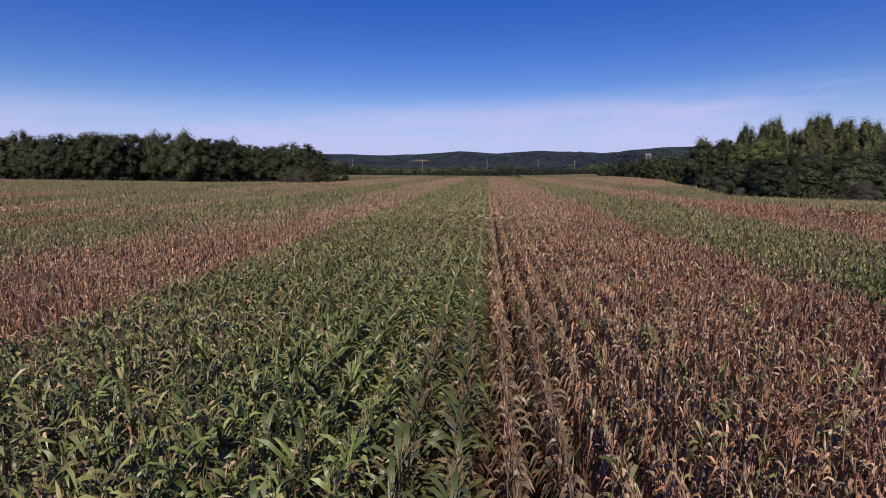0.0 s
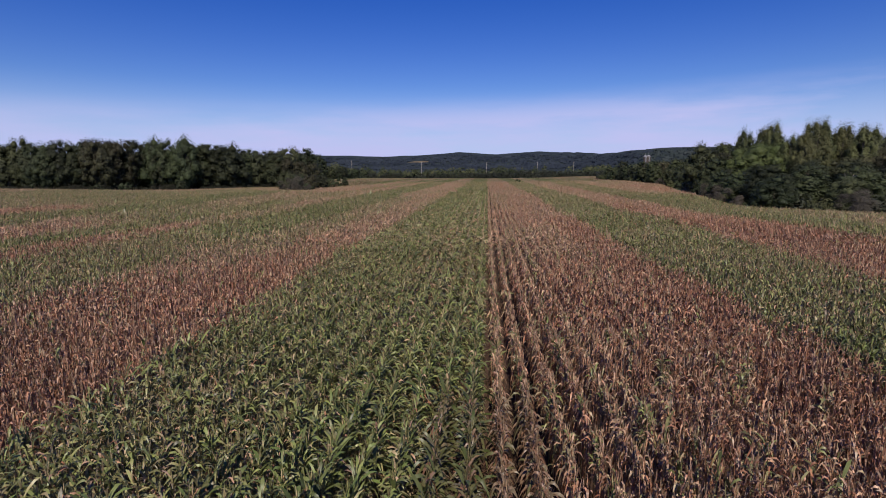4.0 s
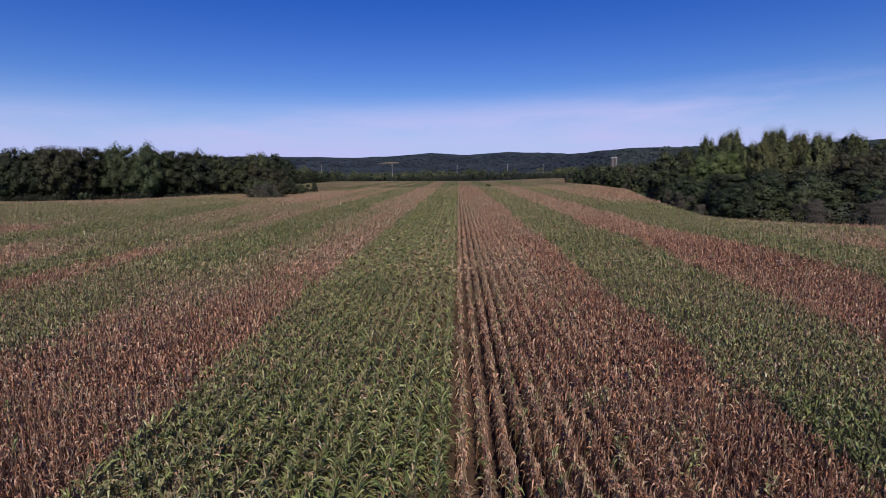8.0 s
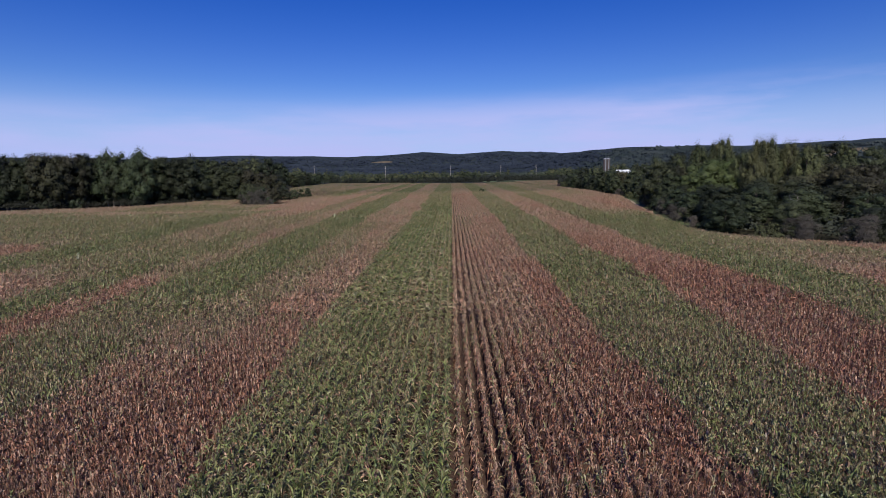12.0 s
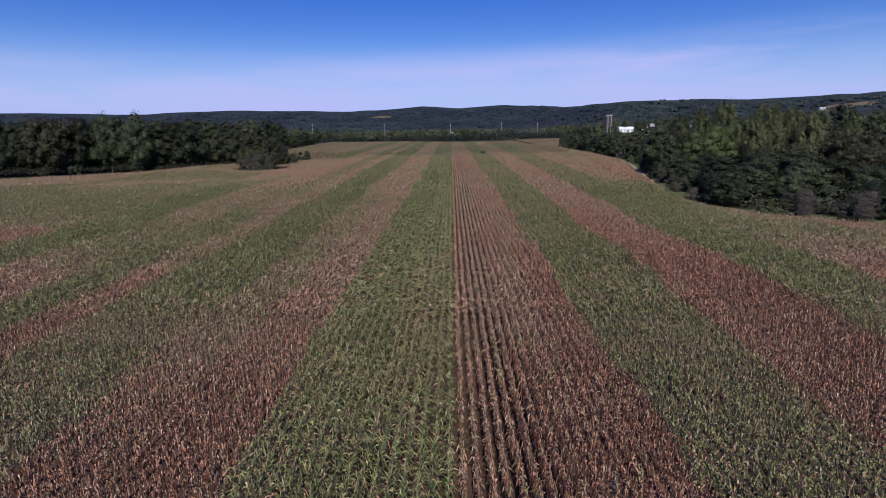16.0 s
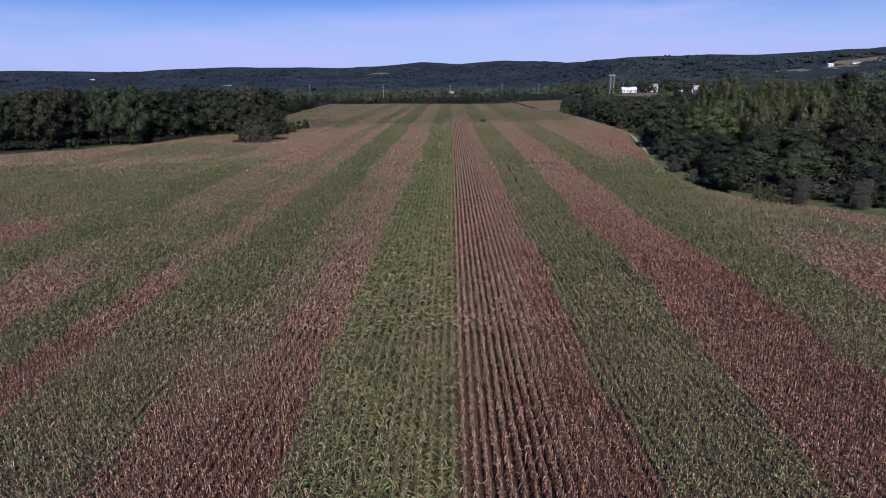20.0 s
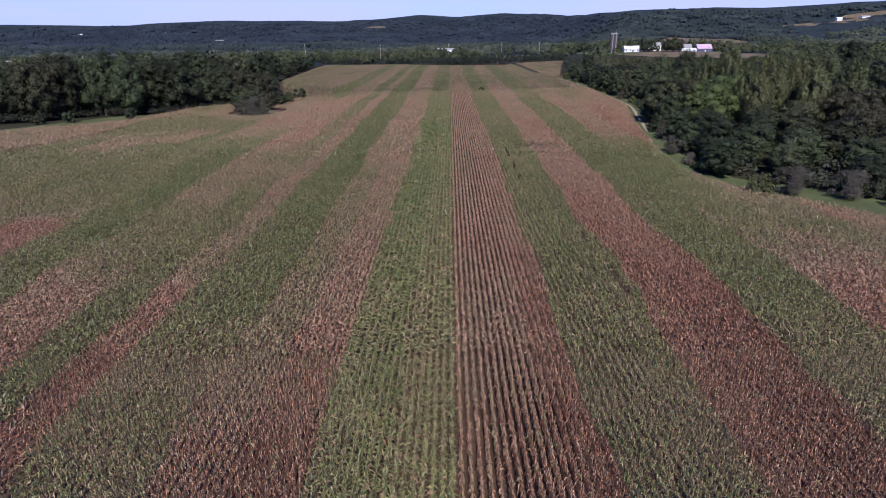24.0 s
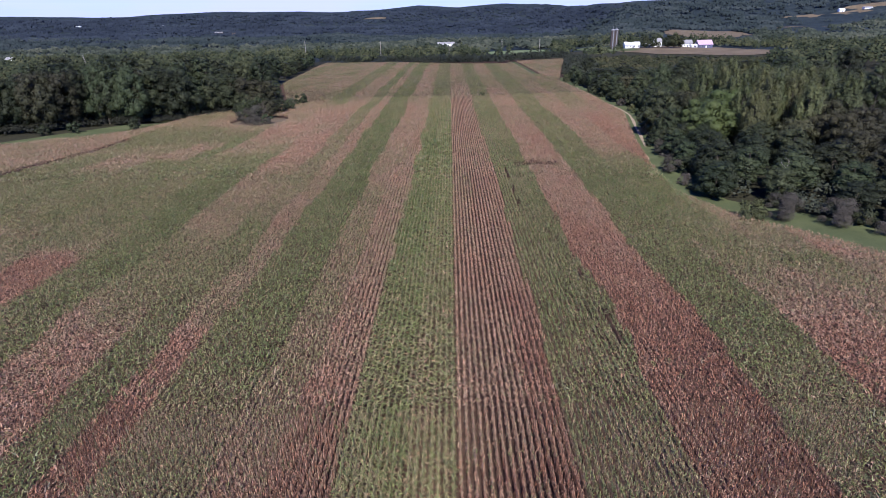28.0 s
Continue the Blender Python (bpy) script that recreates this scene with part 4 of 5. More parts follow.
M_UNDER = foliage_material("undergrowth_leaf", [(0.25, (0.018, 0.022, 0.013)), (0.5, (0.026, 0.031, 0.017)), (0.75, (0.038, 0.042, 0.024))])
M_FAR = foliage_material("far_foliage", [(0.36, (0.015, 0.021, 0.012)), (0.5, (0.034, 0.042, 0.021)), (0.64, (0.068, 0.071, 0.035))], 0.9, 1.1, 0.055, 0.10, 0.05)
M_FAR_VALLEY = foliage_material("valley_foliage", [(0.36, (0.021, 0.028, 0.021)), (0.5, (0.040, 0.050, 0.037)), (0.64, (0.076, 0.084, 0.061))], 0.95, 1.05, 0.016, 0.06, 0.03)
# foothill and hill leaves are tinted blue-grey to stand in for distance haze
M_HAZED_FOOT = foliage_material("hazed_foothill_leaf", [(0.36, (0.020, 0.026, 0.028)), (0.5, (0.029, 0.037, 0.039)), (0.64, (0.043, 0.051, 0.052))], 0.95, 1.05, 0.010, 0.05, 0.02)
M_HAZED_HILL = foliage_material("hazed_hill_leaf", [(0.36, (0.018, 0.023, 0.033)), (0.5, (0.024, 0.030, 0.042)), (0.64, (0.032, 0.040, 0.053))], 0.95, 1.05, 0.006, 0.05, 0.02)
rg = np.random.default_rng(12)
# under and between the near trees
y = rg.uniform(118, 240, 200)
x = right_edge(y) + 15 + rg.random(200) ** 1.1 * np.minimum(110, 15 + 0.5 * y)
V, T = crown_mass(rg, x, y, 3.0, 5.0, 80, 0.40)
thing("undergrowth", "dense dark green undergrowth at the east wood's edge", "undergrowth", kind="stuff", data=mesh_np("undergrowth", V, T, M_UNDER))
y = rg.uniform(240, 455, 500)
x = right_edge(y) + 15 + rg.random(500) ** 1.1 * np.minimum(170, 25 + 0.6 * y)
V, T = crown_mass(rg, x, y, 4.2, np.where((x / y > 0.26) & (x / y < 0.55) & (y > 330), 5.0, 7.5), 60, 0.65)
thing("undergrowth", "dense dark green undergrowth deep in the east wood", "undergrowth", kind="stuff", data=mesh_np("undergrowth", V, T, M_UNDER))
y = rg.uniform(428, 668, 330)
x = right_edge(y) + 3 + rg.random(330) ** 1.3 * 26
V, T = crown_mass(rg, x, y, 2.8, 6.0, 60, 0.55)
thing("undergrowth", "low green bushes along the far corner of the corn", "undergrowth", kind="stuff", data=mesh_np("undergrowth", V, T, M_UNDER))
y = rg.uniform(440, 640, 700)
x = y * rg.uniform(0.2, 0.57, 700)
keep = ~in_clearing(x, y) & outside_field(x, y)
V, T = crown_mass(rg, x[keep], y[keep], 3.6, 5.0, 40, 0.85)
thing("scrub", "low green scrub between the wood and the farm", "scrub", kind="stuff", data=mesh_np("scrub", V, T, M_FAR))
y = rg.uniform(260, 455, 600)
x = np.where(y > 335, left_edge(y), np.interp(y, [262, 292, 335], [-192, -146, -119])) - 9 - rg.random(600) ** 1.1 * 190
V, T = crown_mass(rg, x, y, 3.8, 6.5, 75, 0.6)
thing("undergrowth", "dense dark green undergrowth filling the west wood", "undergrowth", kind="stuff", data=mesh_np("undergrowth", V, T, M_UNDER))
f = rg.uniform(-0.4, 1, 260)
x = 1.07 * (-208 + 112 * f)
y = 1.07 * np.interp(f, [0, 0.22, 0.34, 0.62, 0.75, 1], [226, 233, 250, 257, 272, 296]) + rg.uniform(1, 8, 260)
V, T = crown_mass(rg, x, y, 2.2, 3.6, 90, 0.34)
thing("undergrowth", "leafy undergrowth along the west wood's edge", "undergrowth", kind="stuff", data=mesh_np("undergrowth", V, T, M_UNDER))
x, y = far_places(rg, 2300, 440, 960, 1.1)
V, T = crown_mass(rg, x, y, 5.2, 14, 46, 1.5, 0.24, (0, -0.35, 0.4))
thing("woodland", "dark green mixed woodland beyond the corn field", "woodland", kind="stuff", data=mesh_np("woodland", V, T, M_FAR))
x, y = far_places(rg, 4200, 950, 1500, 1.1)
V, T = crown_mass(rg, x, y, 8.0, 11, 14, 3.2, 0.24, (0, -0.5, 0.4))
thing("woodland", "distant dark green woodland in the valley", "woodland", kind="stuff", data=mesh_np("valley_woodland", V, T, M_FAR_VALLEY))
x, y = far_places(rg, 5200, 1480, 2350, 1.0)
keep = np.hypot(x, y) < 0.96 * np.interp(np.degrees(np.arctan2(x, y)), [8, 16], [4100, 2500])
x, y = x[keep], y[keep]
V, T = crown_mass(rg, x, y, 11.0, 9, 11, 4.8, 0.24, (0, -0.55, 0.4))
thing("woodland", "hazy blue-green woodland at the foot of the hills", "woodland", kind="stuff", data=mesh_np("foothill_woodland", V, T, M_HAZED_FOOT))
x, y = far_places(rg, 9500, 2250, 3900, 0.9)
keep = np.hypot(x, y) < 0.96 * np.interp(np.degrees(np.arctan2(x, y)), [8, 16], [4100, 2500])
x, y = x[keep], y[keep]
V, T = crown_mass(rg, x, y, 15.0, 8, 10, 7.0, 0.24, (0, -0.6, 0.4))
thing("woodland", "hazy blue-green forest covering the far hills", "woodland", kind="stuff", data=mesh_np("hill_woodland", V, T, M_HAZED_HILL))
x = rg.uniform(-160, 140, 560)
y = field_end(x) + 7 + rg.random(560) ** 1.5 * 60
V, T = crown_mass(rg, x, y, 2.6, 8, 40, 0.8)
thing("hedgerow", "uneven hedgerow of young trees along the field's end", "hedge", kind="stuff", data=mesh_np("hedgerow", V, T, M_UNDER))

# ---- verges, far fields, farm, poles ----
def verge(name, label, ys, x0, x1, mat, lift=0.03, category="grass"):
    """A band of ground cover between two edges that run along y."""
    n = 6
    ys = np.asarray(ys, float)
    a, b = x0(ys), x1(ys)
    f = np.linspace(0, 1, n)
    X = a[:, None] + (b - a)[:, None] * f
    Y = np.repeat(ys[:, None], n, 1)
    V = np.stack([X, Y, land(X, Y) + lift], -1).reshape(-1, 3)
    q = (np.arange(len(ys) - 1)[:, None] * n + np.arange(n - 1)[None]).ravel()
    T = np.concatenate([np.stack([q, q + 1, q + n + 1], 1), np.stack([q, q + n + 1, q + n], 1)])
    return thing(name, label, category, kind="structure", data=mesh_np(name, V, T, mat, smooth=True))


def tufts(rg, x, y, size, mat, name, label):
    """Loose tufts of grass: three leaning blades each."""
    n = len(x) * 3
    X, Y = np.repeat(x, 3) + rg.normal(0, 0.15, n), np.repeat(y, 3) + rg.normal(0, 0.15, n)
    a, h = rg.random(n) * 6.283, size * (0.5 + rg.random(n))
    Z = land(X, Y)
    w = 0.12
    V = np.stack([np.stack([X - np.sin(a) * w, Y + np.cos(a) * w, Z], 1), np.stack([X + np.sin(a) * w, Y - np.cos(a) * w, Z], 1),
                  np.stack([X + np.cos(a) * h * 0.6, Y + np.sin(a) * h * 0.6, Z + h], 1)], 1).reshape(-1, 3)
    return thing(name, label, "grass", kind="stuff", data=mesh_np(name, V, np.arange(n * 3).reshape(-1, 3), mat))


verge("grass_verge", "mown green grass verge between the corn and the wood", np.arange(74, 440, 4.0), lambda y: right_edge(y) + 0.6, lambda y: right_edge(y) + np.interp(y, [84, 112, 137, 315, 420], [34, 26, 12, 10, 8]), M_GRASS, 0.28)
verge("farm_track", "bare pale sandy track along the corn's edge", np.arange(196, 293, 3.0), lambda y: right_edge(y) + 2.6, lambda y: right_edge(y) + 3.7 + 0.3 * np.sin(y * 0.21), M_TRACK, 0.33, "track")
verge("grass_verge", "green grass clearing before the wood", np.arange(229, 277, 3.0), lambda y: np.interp(y, [229, 252, 277], [-200, -180, -163]), lambda y: left_edge(y) + 1, M_GRASS)
verge("grass_lane", "green grass lane between two blocks of corn", np.arange(458, 662, 4.0), lambda y: 67.2 + 0 * y, lambda y: 74.8 + 0 * y, M_GRASS)
verge("grass_verge", "rough tan grass round the grey bushes", np.arange(255, 293, 3.0), lambda y: -97 - 14 * np.sqrt(np.clip(1 - ((y - 272) / 18) ** 2, 0, 1)), lambda y: -95 + 14 * np.sqrt(np.clip(1 - ((y - 272) / 18) ** 2, 0, 1)), M_STUBBLE)
verge("grass_verge", "rough tan grass beside the bushes", np.arange(292, 352, 3.0), lambda y: left_edge(y) - 12, lambda y: left_edge(y) + 0.5, M_STUBBLE)
rg = np.random.default_rng(31)
yy = rg.uniform(80, 345, 9000)
xx = right_edge(yy) + 0.6 + rg.random(9000) ** 1.2 * np.interp(yy, [84, 137, 315], [20, 11, 9])
tufts(rg, xx, yy, 0.25, M_GRASS, "grass_tufts", "short green grass tufts on the verge")
yy = rg.uniform(229, 350, 4000)
xx = left_edge(yy) - rg.random(4000) * 13
tufts(rg, xx, yy, 0.35, M_GRASS, "grass_tufts", "rough grass tufts before the west wood")

M_PALE_GREEN = ground_material("pale_pasture", [(0.3, (0.09, 0.12, 0.05)), (0.55, (0.15, 0.18, 0.085)), (0.75, (0.22, 0.23, 0.12))], 0.03)
for (cx_, cy_, hw, hd), mat, word in zip(CLEARINGS, [M_STUBBLE, M_STUBBLE, M_STUBBLE, M_STUBBLE, M_PALE_GREEN, M_STUBBLE, M_STUBBLE, M_STUBBLE, M_STUBBLE, M_GRASS, M_GRASS],
                                         ["tan stubble field around the farmstead", "rolling tan field behind the farm", "pale tan field on the hillside", "pale tan field between woods", "pale green pasture behind the hedgerow", "pale bare lot", "pale tan field behind the wood", "pale bare field in the valley", "pale field high on the wooded ridge", "green lawn before the silos", "green yard round the white house"]):
    rings, seg = 10, 40
    V, T = [(cx_, cy_, float(land(cx_, cy_)) + 0.5)], []
    for i in range(1, rings + 1):
        for j in range(seg):
            a = 6.2832 * j / seg
            k = i / rings * (1 + 0.10 * math.sin(3 * a + cx_) + 0.06 * math.sin(7 * a))
            px_, py_ = cx_ + hw * k * math.cos(a), cy_ + hd * k * math.sin(a)
            V.append((px_, py_, float(land(px_, py_)) + 0.5))
    for j in range(seg):
        T.append((0, 1 + j, 1 + (j + 1) % seg))
        for i in range(rings - 1):
            a, b = 1 + i * seg + j, 1 + i * seg + (j + 1) % seg
            T += [(a, a + seg, b + seg), (a, b + seg, b)]
    thing("far_field", word, "field", kind="structure", data=mesh_np("far_field", np.array(V), np.array(T), mat, smooth=True))
verge("farm_lawn", "green lawn beside the silos", np.arange(745, 830, 6.0), lambda y: 188 + 0 * y, lambda y: 250 + 0 * y, M_GRASS, 0.6)
verge("farm_drive", "pale gravel drive to the farm", np.arange(758, 782, 3.0), lambda y: 362 + (y - 758) * 2, lambda y: 440 - (y - 758) * 0.5, M_STUBBLE, 0.65, "drive")


def plain(name, colour, rough=0.6, spread=0.12, scale=0.6, metal=0.0):
    m, nodes, links, b = material(name, rough, 0.3)
    b.inputs["Metallic"].default_value = metal
    n = noise_node(nodes, links, scale, 5.0)
    r = ramp(nodes, [(0.3, tuple(c * (1 - spread) for c in colour)), (0.7, tuple(min(1, c * (1 + spread)) for c in colour))])
    links.new(n.outputs["Fac"], r.inputs["Fac"])
    links.new(r.outputs["Color"], b.inputs["Base Color"])
    bump(nodes, links, b, n, 0.2, 0.02)
    return m


M_WHITE = plain("white_boards", (0.78, 0.78, 0.76))
M_DARKBLUE = plain("dark_boards", (0.10, 0.10, 0.16))
M_PINKROOF = plain("faded_metal_roof", (0.52, 0.36, 0.46), 0.45)
M_GREYROOF = plain("grey_shingle", (0.28, 0.27, 0.27), 0.9)
M_WHITEROOF = plain("white_metal_roof", (0.75, 0.76, 0.78), 0.4)
M_GLASS = plain("dark_window", (0.03, 0.035, 0.045), 0.1)
M_SILO = plain("weathered_concrete", (0.085, 0.07, 0.065), 0.9, 0.25, 0.35)
M_TIN = plain("dull_tin", (0.25, 0.25, 0.26), 0.6, 0.15, 0.8, 0.3)
M_POLE = plain("weathered_pole", (0.32, 0.29, 0.26), 0.85, 0.2, 2.0)


def bm_mesh(name, bm, mat):
    me = bpy.data.meshes.new(name)
    bm.to_mesh(me)
    bm.free()
    me.materials.append(mat)
    return me


def box(bm, x0, x1, y0, y1, z0, z1):
    r = bmesh.ops.create_cube(bm, size=1.0)
    bmesh.ops.transform(bm, matrix=Matrix.Translation(((x0 + x1) / 2, (y0 + y1) / 2, (z0 + z1) / 2)) @ Matrix.Diagonal((x1 - x0, y1 - y0, z1 - z0, 1)), verts=r["verts"])


def box_part(name, parent, mat, *dims, label=""):
    bm = bmesh.new()
    box(bm, *dims)
    bmesh.ops.bevel(bm, geom=bm.edges[:], offset=0.03, segments=1, affect="EDGES")
    return part(name, bm_mesh(name, bm, mat), parent, label)


def gabled(name, label, category, x, y, w, d, h, rise, wall, roof, windows=3, doors=1, turn=0.0, group=""):
    """A gabled building whose ridge runs along its width."""
    root = thing(name, label, category, group)
    root.matrix_basis = pose(x, y, float(land(x, y)) - 0.1, 0, 0, turn)
    bm = bmesh.new()
    pts = [(-d / 2, 0), (d / 2, 0), (d / 2, h), (0, h + rise), (-d / 2, h)]
    a = [bm.verts.new((-w / 2, p[0], p[1])) for p in pts]
    b = [bm.verts.new((w / 2, p[0], p[1])) for p in pts]
    bm.faces.new(a)
    bm.faces.new(b[::-1])
    for i in range(5):
        bm.faces.new([a[(i + 1) % 5], a[i], b[i], b[(i + 1) % 5]])
    bmesh.ops.recalc_face_normals(bm, faces=bm.faces[:])
    part("wall", bm_mesh("wall", bm, wall), root)
    slope = math.atan2(rise, d / 2)
    run = math.hypot(rise, d / 2) + 0.6
    for sgn in (-1, 1):
        bm = bmesh.new()
        box(bm, -w / 2 - 0.5, w / 2 + 0.5, 0, run, 0.0, 0.22)
        for i in range(int(w)):
            box(bm, -w / 2 + i + 0.45, -w / 2 + i + 0.52, 0, run, 0.22, 0.27)
        m = Matrix.Translation((0, 0, h + rise + 0.02)) @ Matrix.Rotation(0 if sgn > 0 else math.pi, 4, "Z") @ Matrix.Rotation(-slope, 4, "X")
        bmesh.ops.transform(bm, matrix=m, verts=bm.verts[:])
        part("roof", bm_mesh("roof", bm, roof), root)
    for i in range(windows):
        wx = -w / 2 + w * (i + 0.5) / windows
        pane = box_part("window", root, M_GLASS, wx - 0.6, wx + 0.6, -d / 2 - 0.06, -d / 2 + 0.1, h * 0.4, h * 0.4 + 1.5)
        box_part("sill", pane, M_WHITE, wx - 0.75, wx + 0.75, -d / 2 - 0.16, -d / 2 - 0.07, h * 0.4 - 0.15, h * 0.4)
    for i in range(doors):
        wx = -w / 2 + w * (i + 1.0) / (doors + 1) + 0.9
        box_part("door", root, M_DARKBLUE if wall is M_WHITE else M_WHITE, wx - 0.9, wx + 0.9, -d / 2 - 0.08, -d / 2 + 0.1, 0.1, min(h * 0.8, 3.0))
    return root


def revolve(profile, sides=20):
    bm = bmesh.new()
    rings = [[bm.verts.new((r * math.cos(6.2832 * i / sides), r * math.sin(6.2832 * i / sides), z)) for i in range(sides)] for r, z in profile]
    for a, b in zip(rings, rings[1:]):
        for i in range(sides):
            bm.faces.new([a[i], a[(i + 1) % sides], b[(i + 1) % sides], b[i]])
    bm.faces.new(rings[-1])
    return bm


def silo(x, y, height, radius):
    root = thing("silo", "tall weathered grey-brown farm silo with tin dome", "silo", "silos")
    root.matrix_basis = pose(x, y, float(land(x, y)) - 0.2)
    prof = []
    for i in range(int(height / 1.5)):
        z = i * 1.5
        prof += [(radius, z), (radius, z + 1.3), (radius + 0.07, z + 1.32), (radius + 0.07, z + 1.48)]
    part("shell", bm_mesh("shell", revolve(prof), M_SILO), root)
    top = prof[-1][1]
    part("dome", bm_mesh("dome", revolve([(radius + 0.15, top)] + [(radius * math.cos(a), top + radius * 0.75 * math.sin(a)) for a in (0.1, 0.4, 0.8, 1.2, 1.5)]), M_TIN), root, "dull tin dome")
    box_part("chute", root, M_TIN, -0.5, 0.5, -radius - 0.8, -radius + 0.1, 0.5, top - 0.5)
    box_part("mast", root, M_TIN, -0.09, 0.09, -0.09, 0.09, top + radius * 0.7, top + radius * 0.7 + 3.5)
    return root


silo(221.5, 784, 24.5, 2.7)
silo(226.8, 787, 24.0, 2.8)
gabled("barn", "long white barn with a white metal roof", "barn", 248, 784, 20, 11, 4.5, 3.6, M_WHITE, M_WHITEROOF, 4, 1)
gabled("house", "white two-storey farmhouse with a grey roof", "house", 286, 796, 11, 9, 7.0, 4.2, M_WHITE, M_GREYROOF, 3, 1, 8)
gabled("shed", "small white farm shed", "shed", 272, 788, 7, 6, 3.2, 1.8, M_WHITE, M_WHITEROOF, 1, 1)
gabled("barn", "white barn with a grey roof", "barn", 325, 792, 14, 12, 5.0, 4.4, M_WHITE, M_GREYROOF, 2, 1, -6)
gabled("shed", "low white lean-to shed by the barn", "shed", 333, 785, 8, 7, 3.0, 1.6, M_WHITE, M_WHITEROOF, 1, 1)
gabled("barn", "dark-walled barn with a faded pink metal roof", "barn", 347, 786, 19, 13, 4.6, 5.5, M_DARKBLUE, M_PINKROOF, 2, 1)
for k, x, y, s in [(0, 263, 772, 0.95), (0, 272, 771, 0.95), (5, 281, 774, 0.7), (0, 291, 768, 1.0), (0, 299, 765, 1.15), (1, 308, 768, 1.05), (1, 298, 806, 0.7), (5, 229, 768, 0.6), (0, 234, 815, 0.8), (1, 258, 818, 0.9)]:
    put(k, x, y, s)
for x, y, w, d, h, wall, roof, word in [(-1855, 2881, 24, 12, 6, M_WHITE, M_WHITEROOF, "distant long white barn in the valley"), (-1664, 2991, 26, 10, 5, M_WHITE, M_GREYROOF, "distant white farmhouse among woods"),
                                         (-1584, 3182, 30, 10, 5, M_WHITE, M_WHITEROOF, "distant long white shed under the ridge"), (1226, 1846, 17, 11, 7, M_WHITE, M_WHITEROOF, "white farmhouse on a hillside field"),
                                         (1292, 1826, 26, 12, 5, M_WHITE, M_GREYROOF, "white barn on the hillside field"), (-1081, 2700, 40, 14, 6, M_SILO, M_GREYROOF, "large pale building beyond the wood"),
                                         (-8, 1228, 36, 12, 6, M_WHITE, M_GREYROOF, "low pale building behind the hedgerow"), (-760, 980, 24, 11, 8, M_WHITE, M_GREYROOF, "white house with grey roof among trees")]:
    gabled("house", word, "house", x, y, w, d, h, h * 0.45, wall, roof, 3, 1, 0, "far houses")


def utility_pole(x, y, top, lean=0.0, thick=1.0):
    root = thing("utility_pole", "tall weathered grey utility pole with crossarms" if thick == 1 else "leaning bleached pole standing out of the wood", "utility pole", "utility poles")
    base = float(land(x, y))
    root.matrix_basis = pose(x, y, base - 0.3, 0, lean, 0)
    h = top - base
    part("pole", bm_mesh("pole", revolve([(r * thick, h * f) for r, f in ((0.28, 0), (0.26, 0.3), (0.22, 0.7), (0.16, 1))], 10), M_POLE), root)
    for k in (0.94, 0.86):
        arm = box_part("crossarm", root, M_POLE, -1.3, 1.3, -0.07, 0.07, h * k - 0.08, h * k + 0.08)
        for ix in (-1.15, -0.6, 0.6, 1.15):
            bm = revolve([(0.06, h * k + 0.08), (0.08, h * k + 0.16), (0.05, h * k + 0.28)], 8)
            bmesh.ops.translate(bm, verts=bm.verts[:], vec=(ix, 0, 0))
            part("insulator", bm_mesh("insulator", bm, M_TIN), arm)
    return root


for x, y, top, lean in [(-189, 745, 34.3, 0), (-90.5, 745, 32, 0), (-1, 745, 31.5, 0), (68, 745, 31.5, 0), (116.7, 745, 31, 0), (-408, 630, 26, -7), (-440, 620, 17, 8), (-432, 622, 16, -9)]:
    utility_pole(x, y, top, lean, 1.7 if lean else 1.0)
# a dark weed bush that stands up out of the corn, and a dead snag in the east wood
put(8, 18.9, 335, 0.75, 0.95)
snag = thing("dead_tree", "bleached bare dead tree among the green trees", "tree")
snag.matrix_basis = pose(88.0, 139.5, float(land(88.0, 139.5)))
limbs = []
rg = np.random.default_rng(77)
for i in range(11):
    z0 = rg.uniform(4, 8)
    a, L = rg.random() * 6.283, rg.uniform(1.5, 3.8)
    p0 = np.array([0.1 * z0, 0, z0])
    p2 = p0 + np.array([math.cos(a) * L * 0.7, math.sin(a) * L * 0.7 - 0.8, L * 0.8])
    limbs.append(tube([p0, (p0 + p2) / 2 + rg.normal(0, 0.2, 3), p2], [0.06, 0.04, 0.015], 5))
limbs.append(tube([np.array([0.1 * z, 0, z]) for z in (0, 3, 6, 9)], [0.16, 0.12, 0.08, 0.03], 6))
off, Vs, Ts = 0, [], []
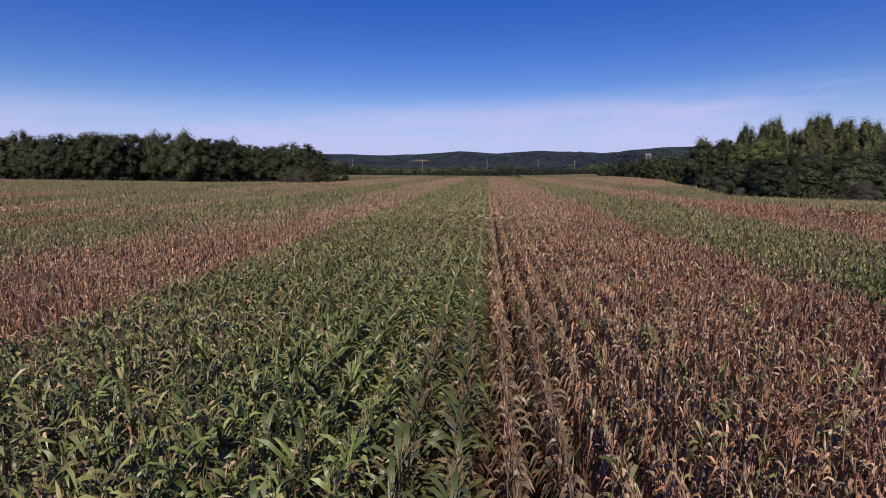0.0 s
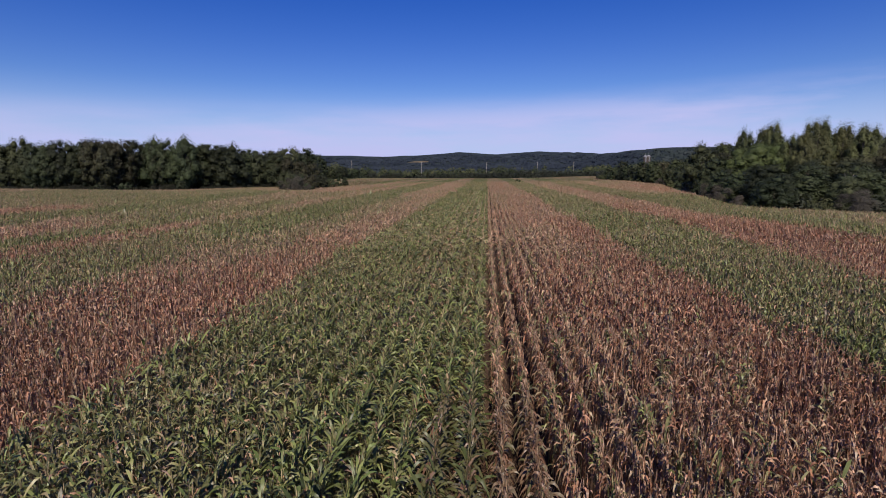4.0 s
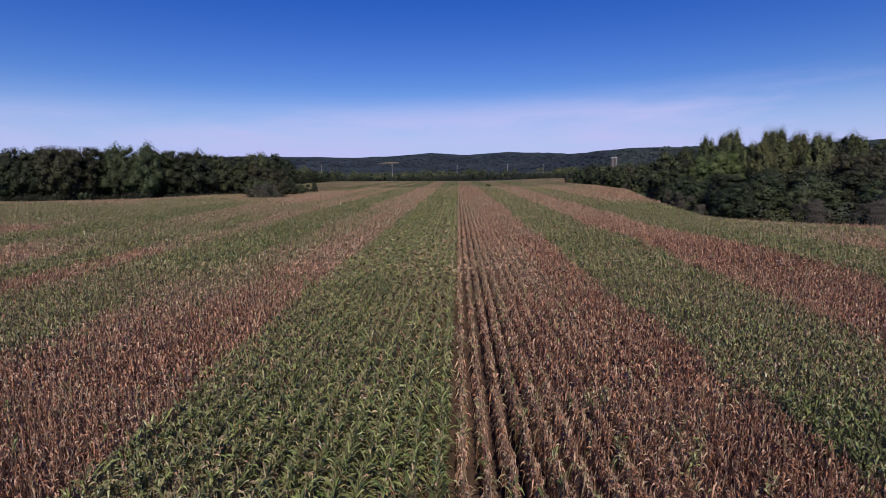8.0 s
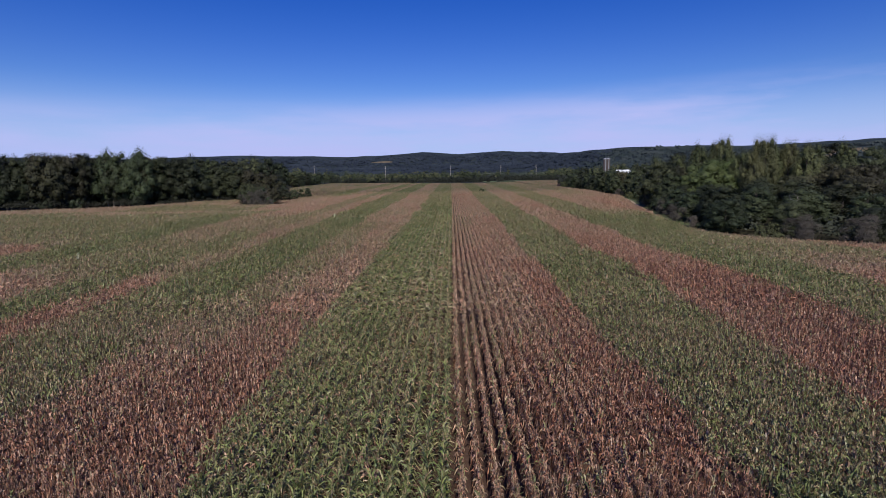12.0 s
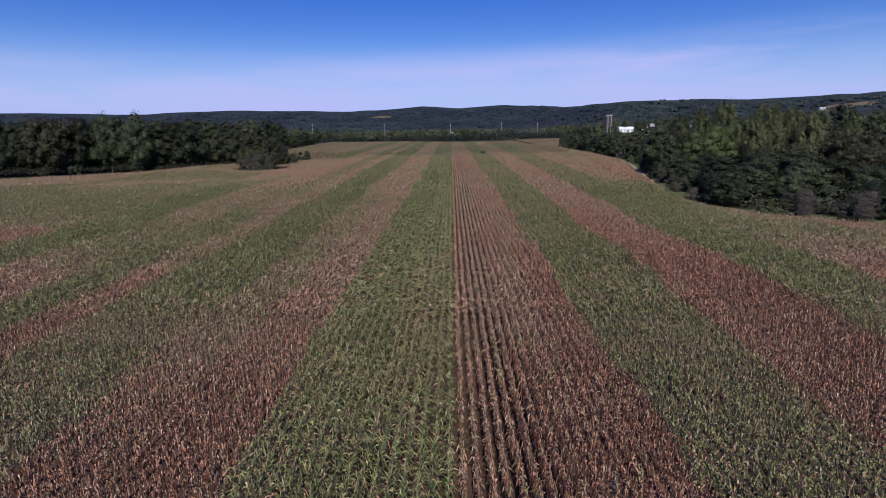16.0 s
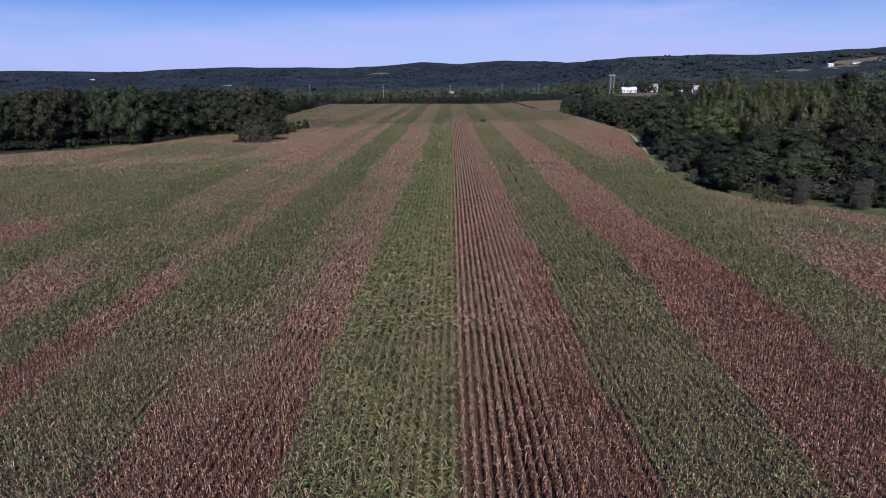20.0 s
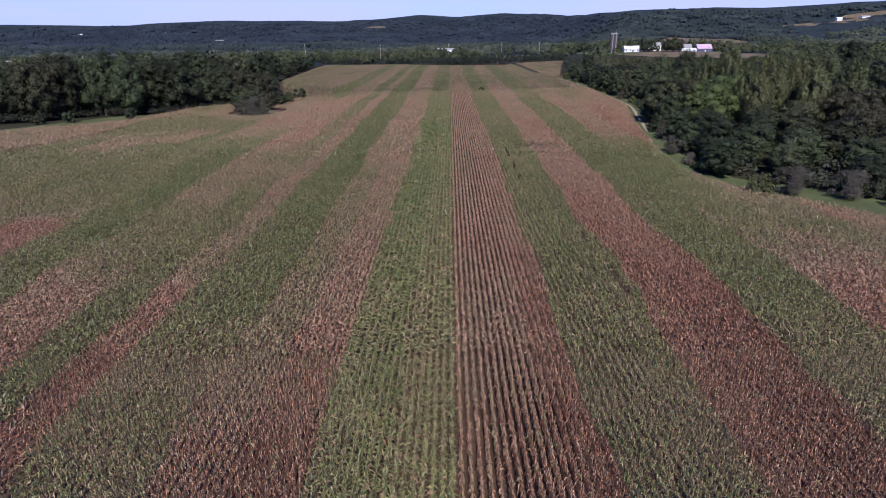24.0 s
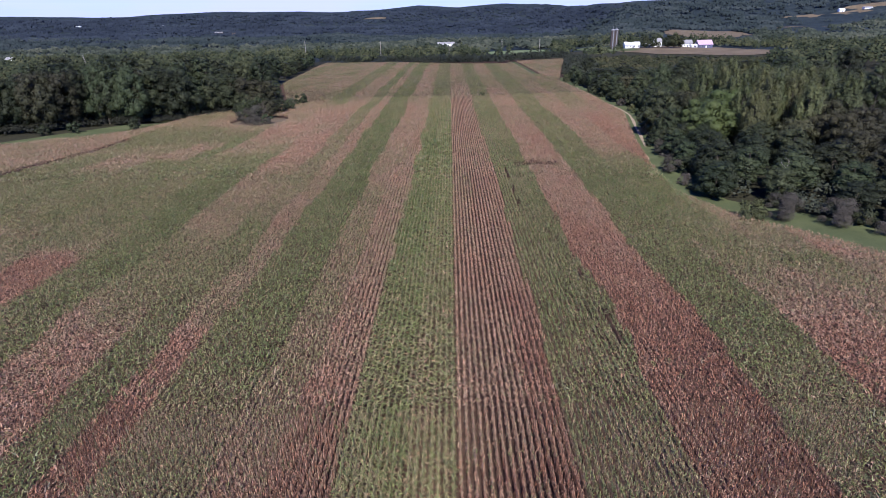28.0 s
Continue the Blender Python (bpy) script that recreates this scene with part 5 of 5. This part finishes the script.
for v, t in limbs:
    Vs.append(v), Ts.append(t + off)
    off += len(v)
part("trunk", mesh_np("snag", np.concatenate(Vs), np.concatenate(Ts), M_POLE, smooth=True), snag)

# ---- plants of their own beside the seam ----
def corn_plant(seed, dry, word):
    rg_ = np.random.default_rng(seed)
    zero = np.zeros(1)
    h, d = np.array([2.15 + rg_.normal(0, 0.05)]), np.array([dry])
    root = thing("corn_plant", word, "corn plant", "corn plants along the seam")
    V, T, D = stalks(rg_, zero, zero, zero, h, d, 6)
    part("stalk", mesh_np("stalk", V, T, M_CORN, D, smooth=True), root)
    count, stations = 20, (0.0, 0.18, 0.38, 0.6, 0.8, 1.0)
    V, T, D = leaves(rg_, zero + (0.4 if dry > 0.5 else -0.4), zero, zero, h, d, count, stations, 0.70, 0.078, 0.34)
    V[:, 0] -= 0.4 if dry > 0.5 else -0.4
    m, k = len(V) // count, len(T) // count
    for i in range(count):
        part("leaf", mesh_np("leaf", V[i * m:(i + 1) * m], T[:k], M_CORN, D[i * m:(i + 1) * m], smooth=True), root)
    V, T, D = tassels(rg_, zero, zero, zero, h, d, 4)
    part("tassel", mesh_np("tassel", V, T, M_CORN, D), root)
    return root


GREEN = [corn_plant(200 + i, 0.16 + 0.05 * i, "green leafy corn plant with a dry tassel") for i in range(5)]
BROWN = [corn_plant(220 + i, 0.55 + 0.06 * i, "dried brown corn plant with hanging leaves") for i in range(5)]
rp = random.Random(17)
used = set()
for row in (-1.5, -0.5, 0.5, 1.5):
    y = 4.1
    while y < 14.9:
        i = rp.randrange(5)
        src = (GREEN if row < 0 else BROWN)[i]
        x = row * ROW + rp.gauss(0, 0.04)
        s = rp.uniform(0.93, 1.08)
        m = pose(x, y, float(land(x, y)), 0, 0, rp.uniform(-25, 25) + rp.choice((0, 180)))
        key = (row < 0, i)
        if key in used:
            src = copy_thing(src, m)
        used.add(key)
        src.matrix_basis = m @ Matrix.Diagonal((s, s, s, 1))
        y += 0.19 * rp.uniform(0.8, 1.2)
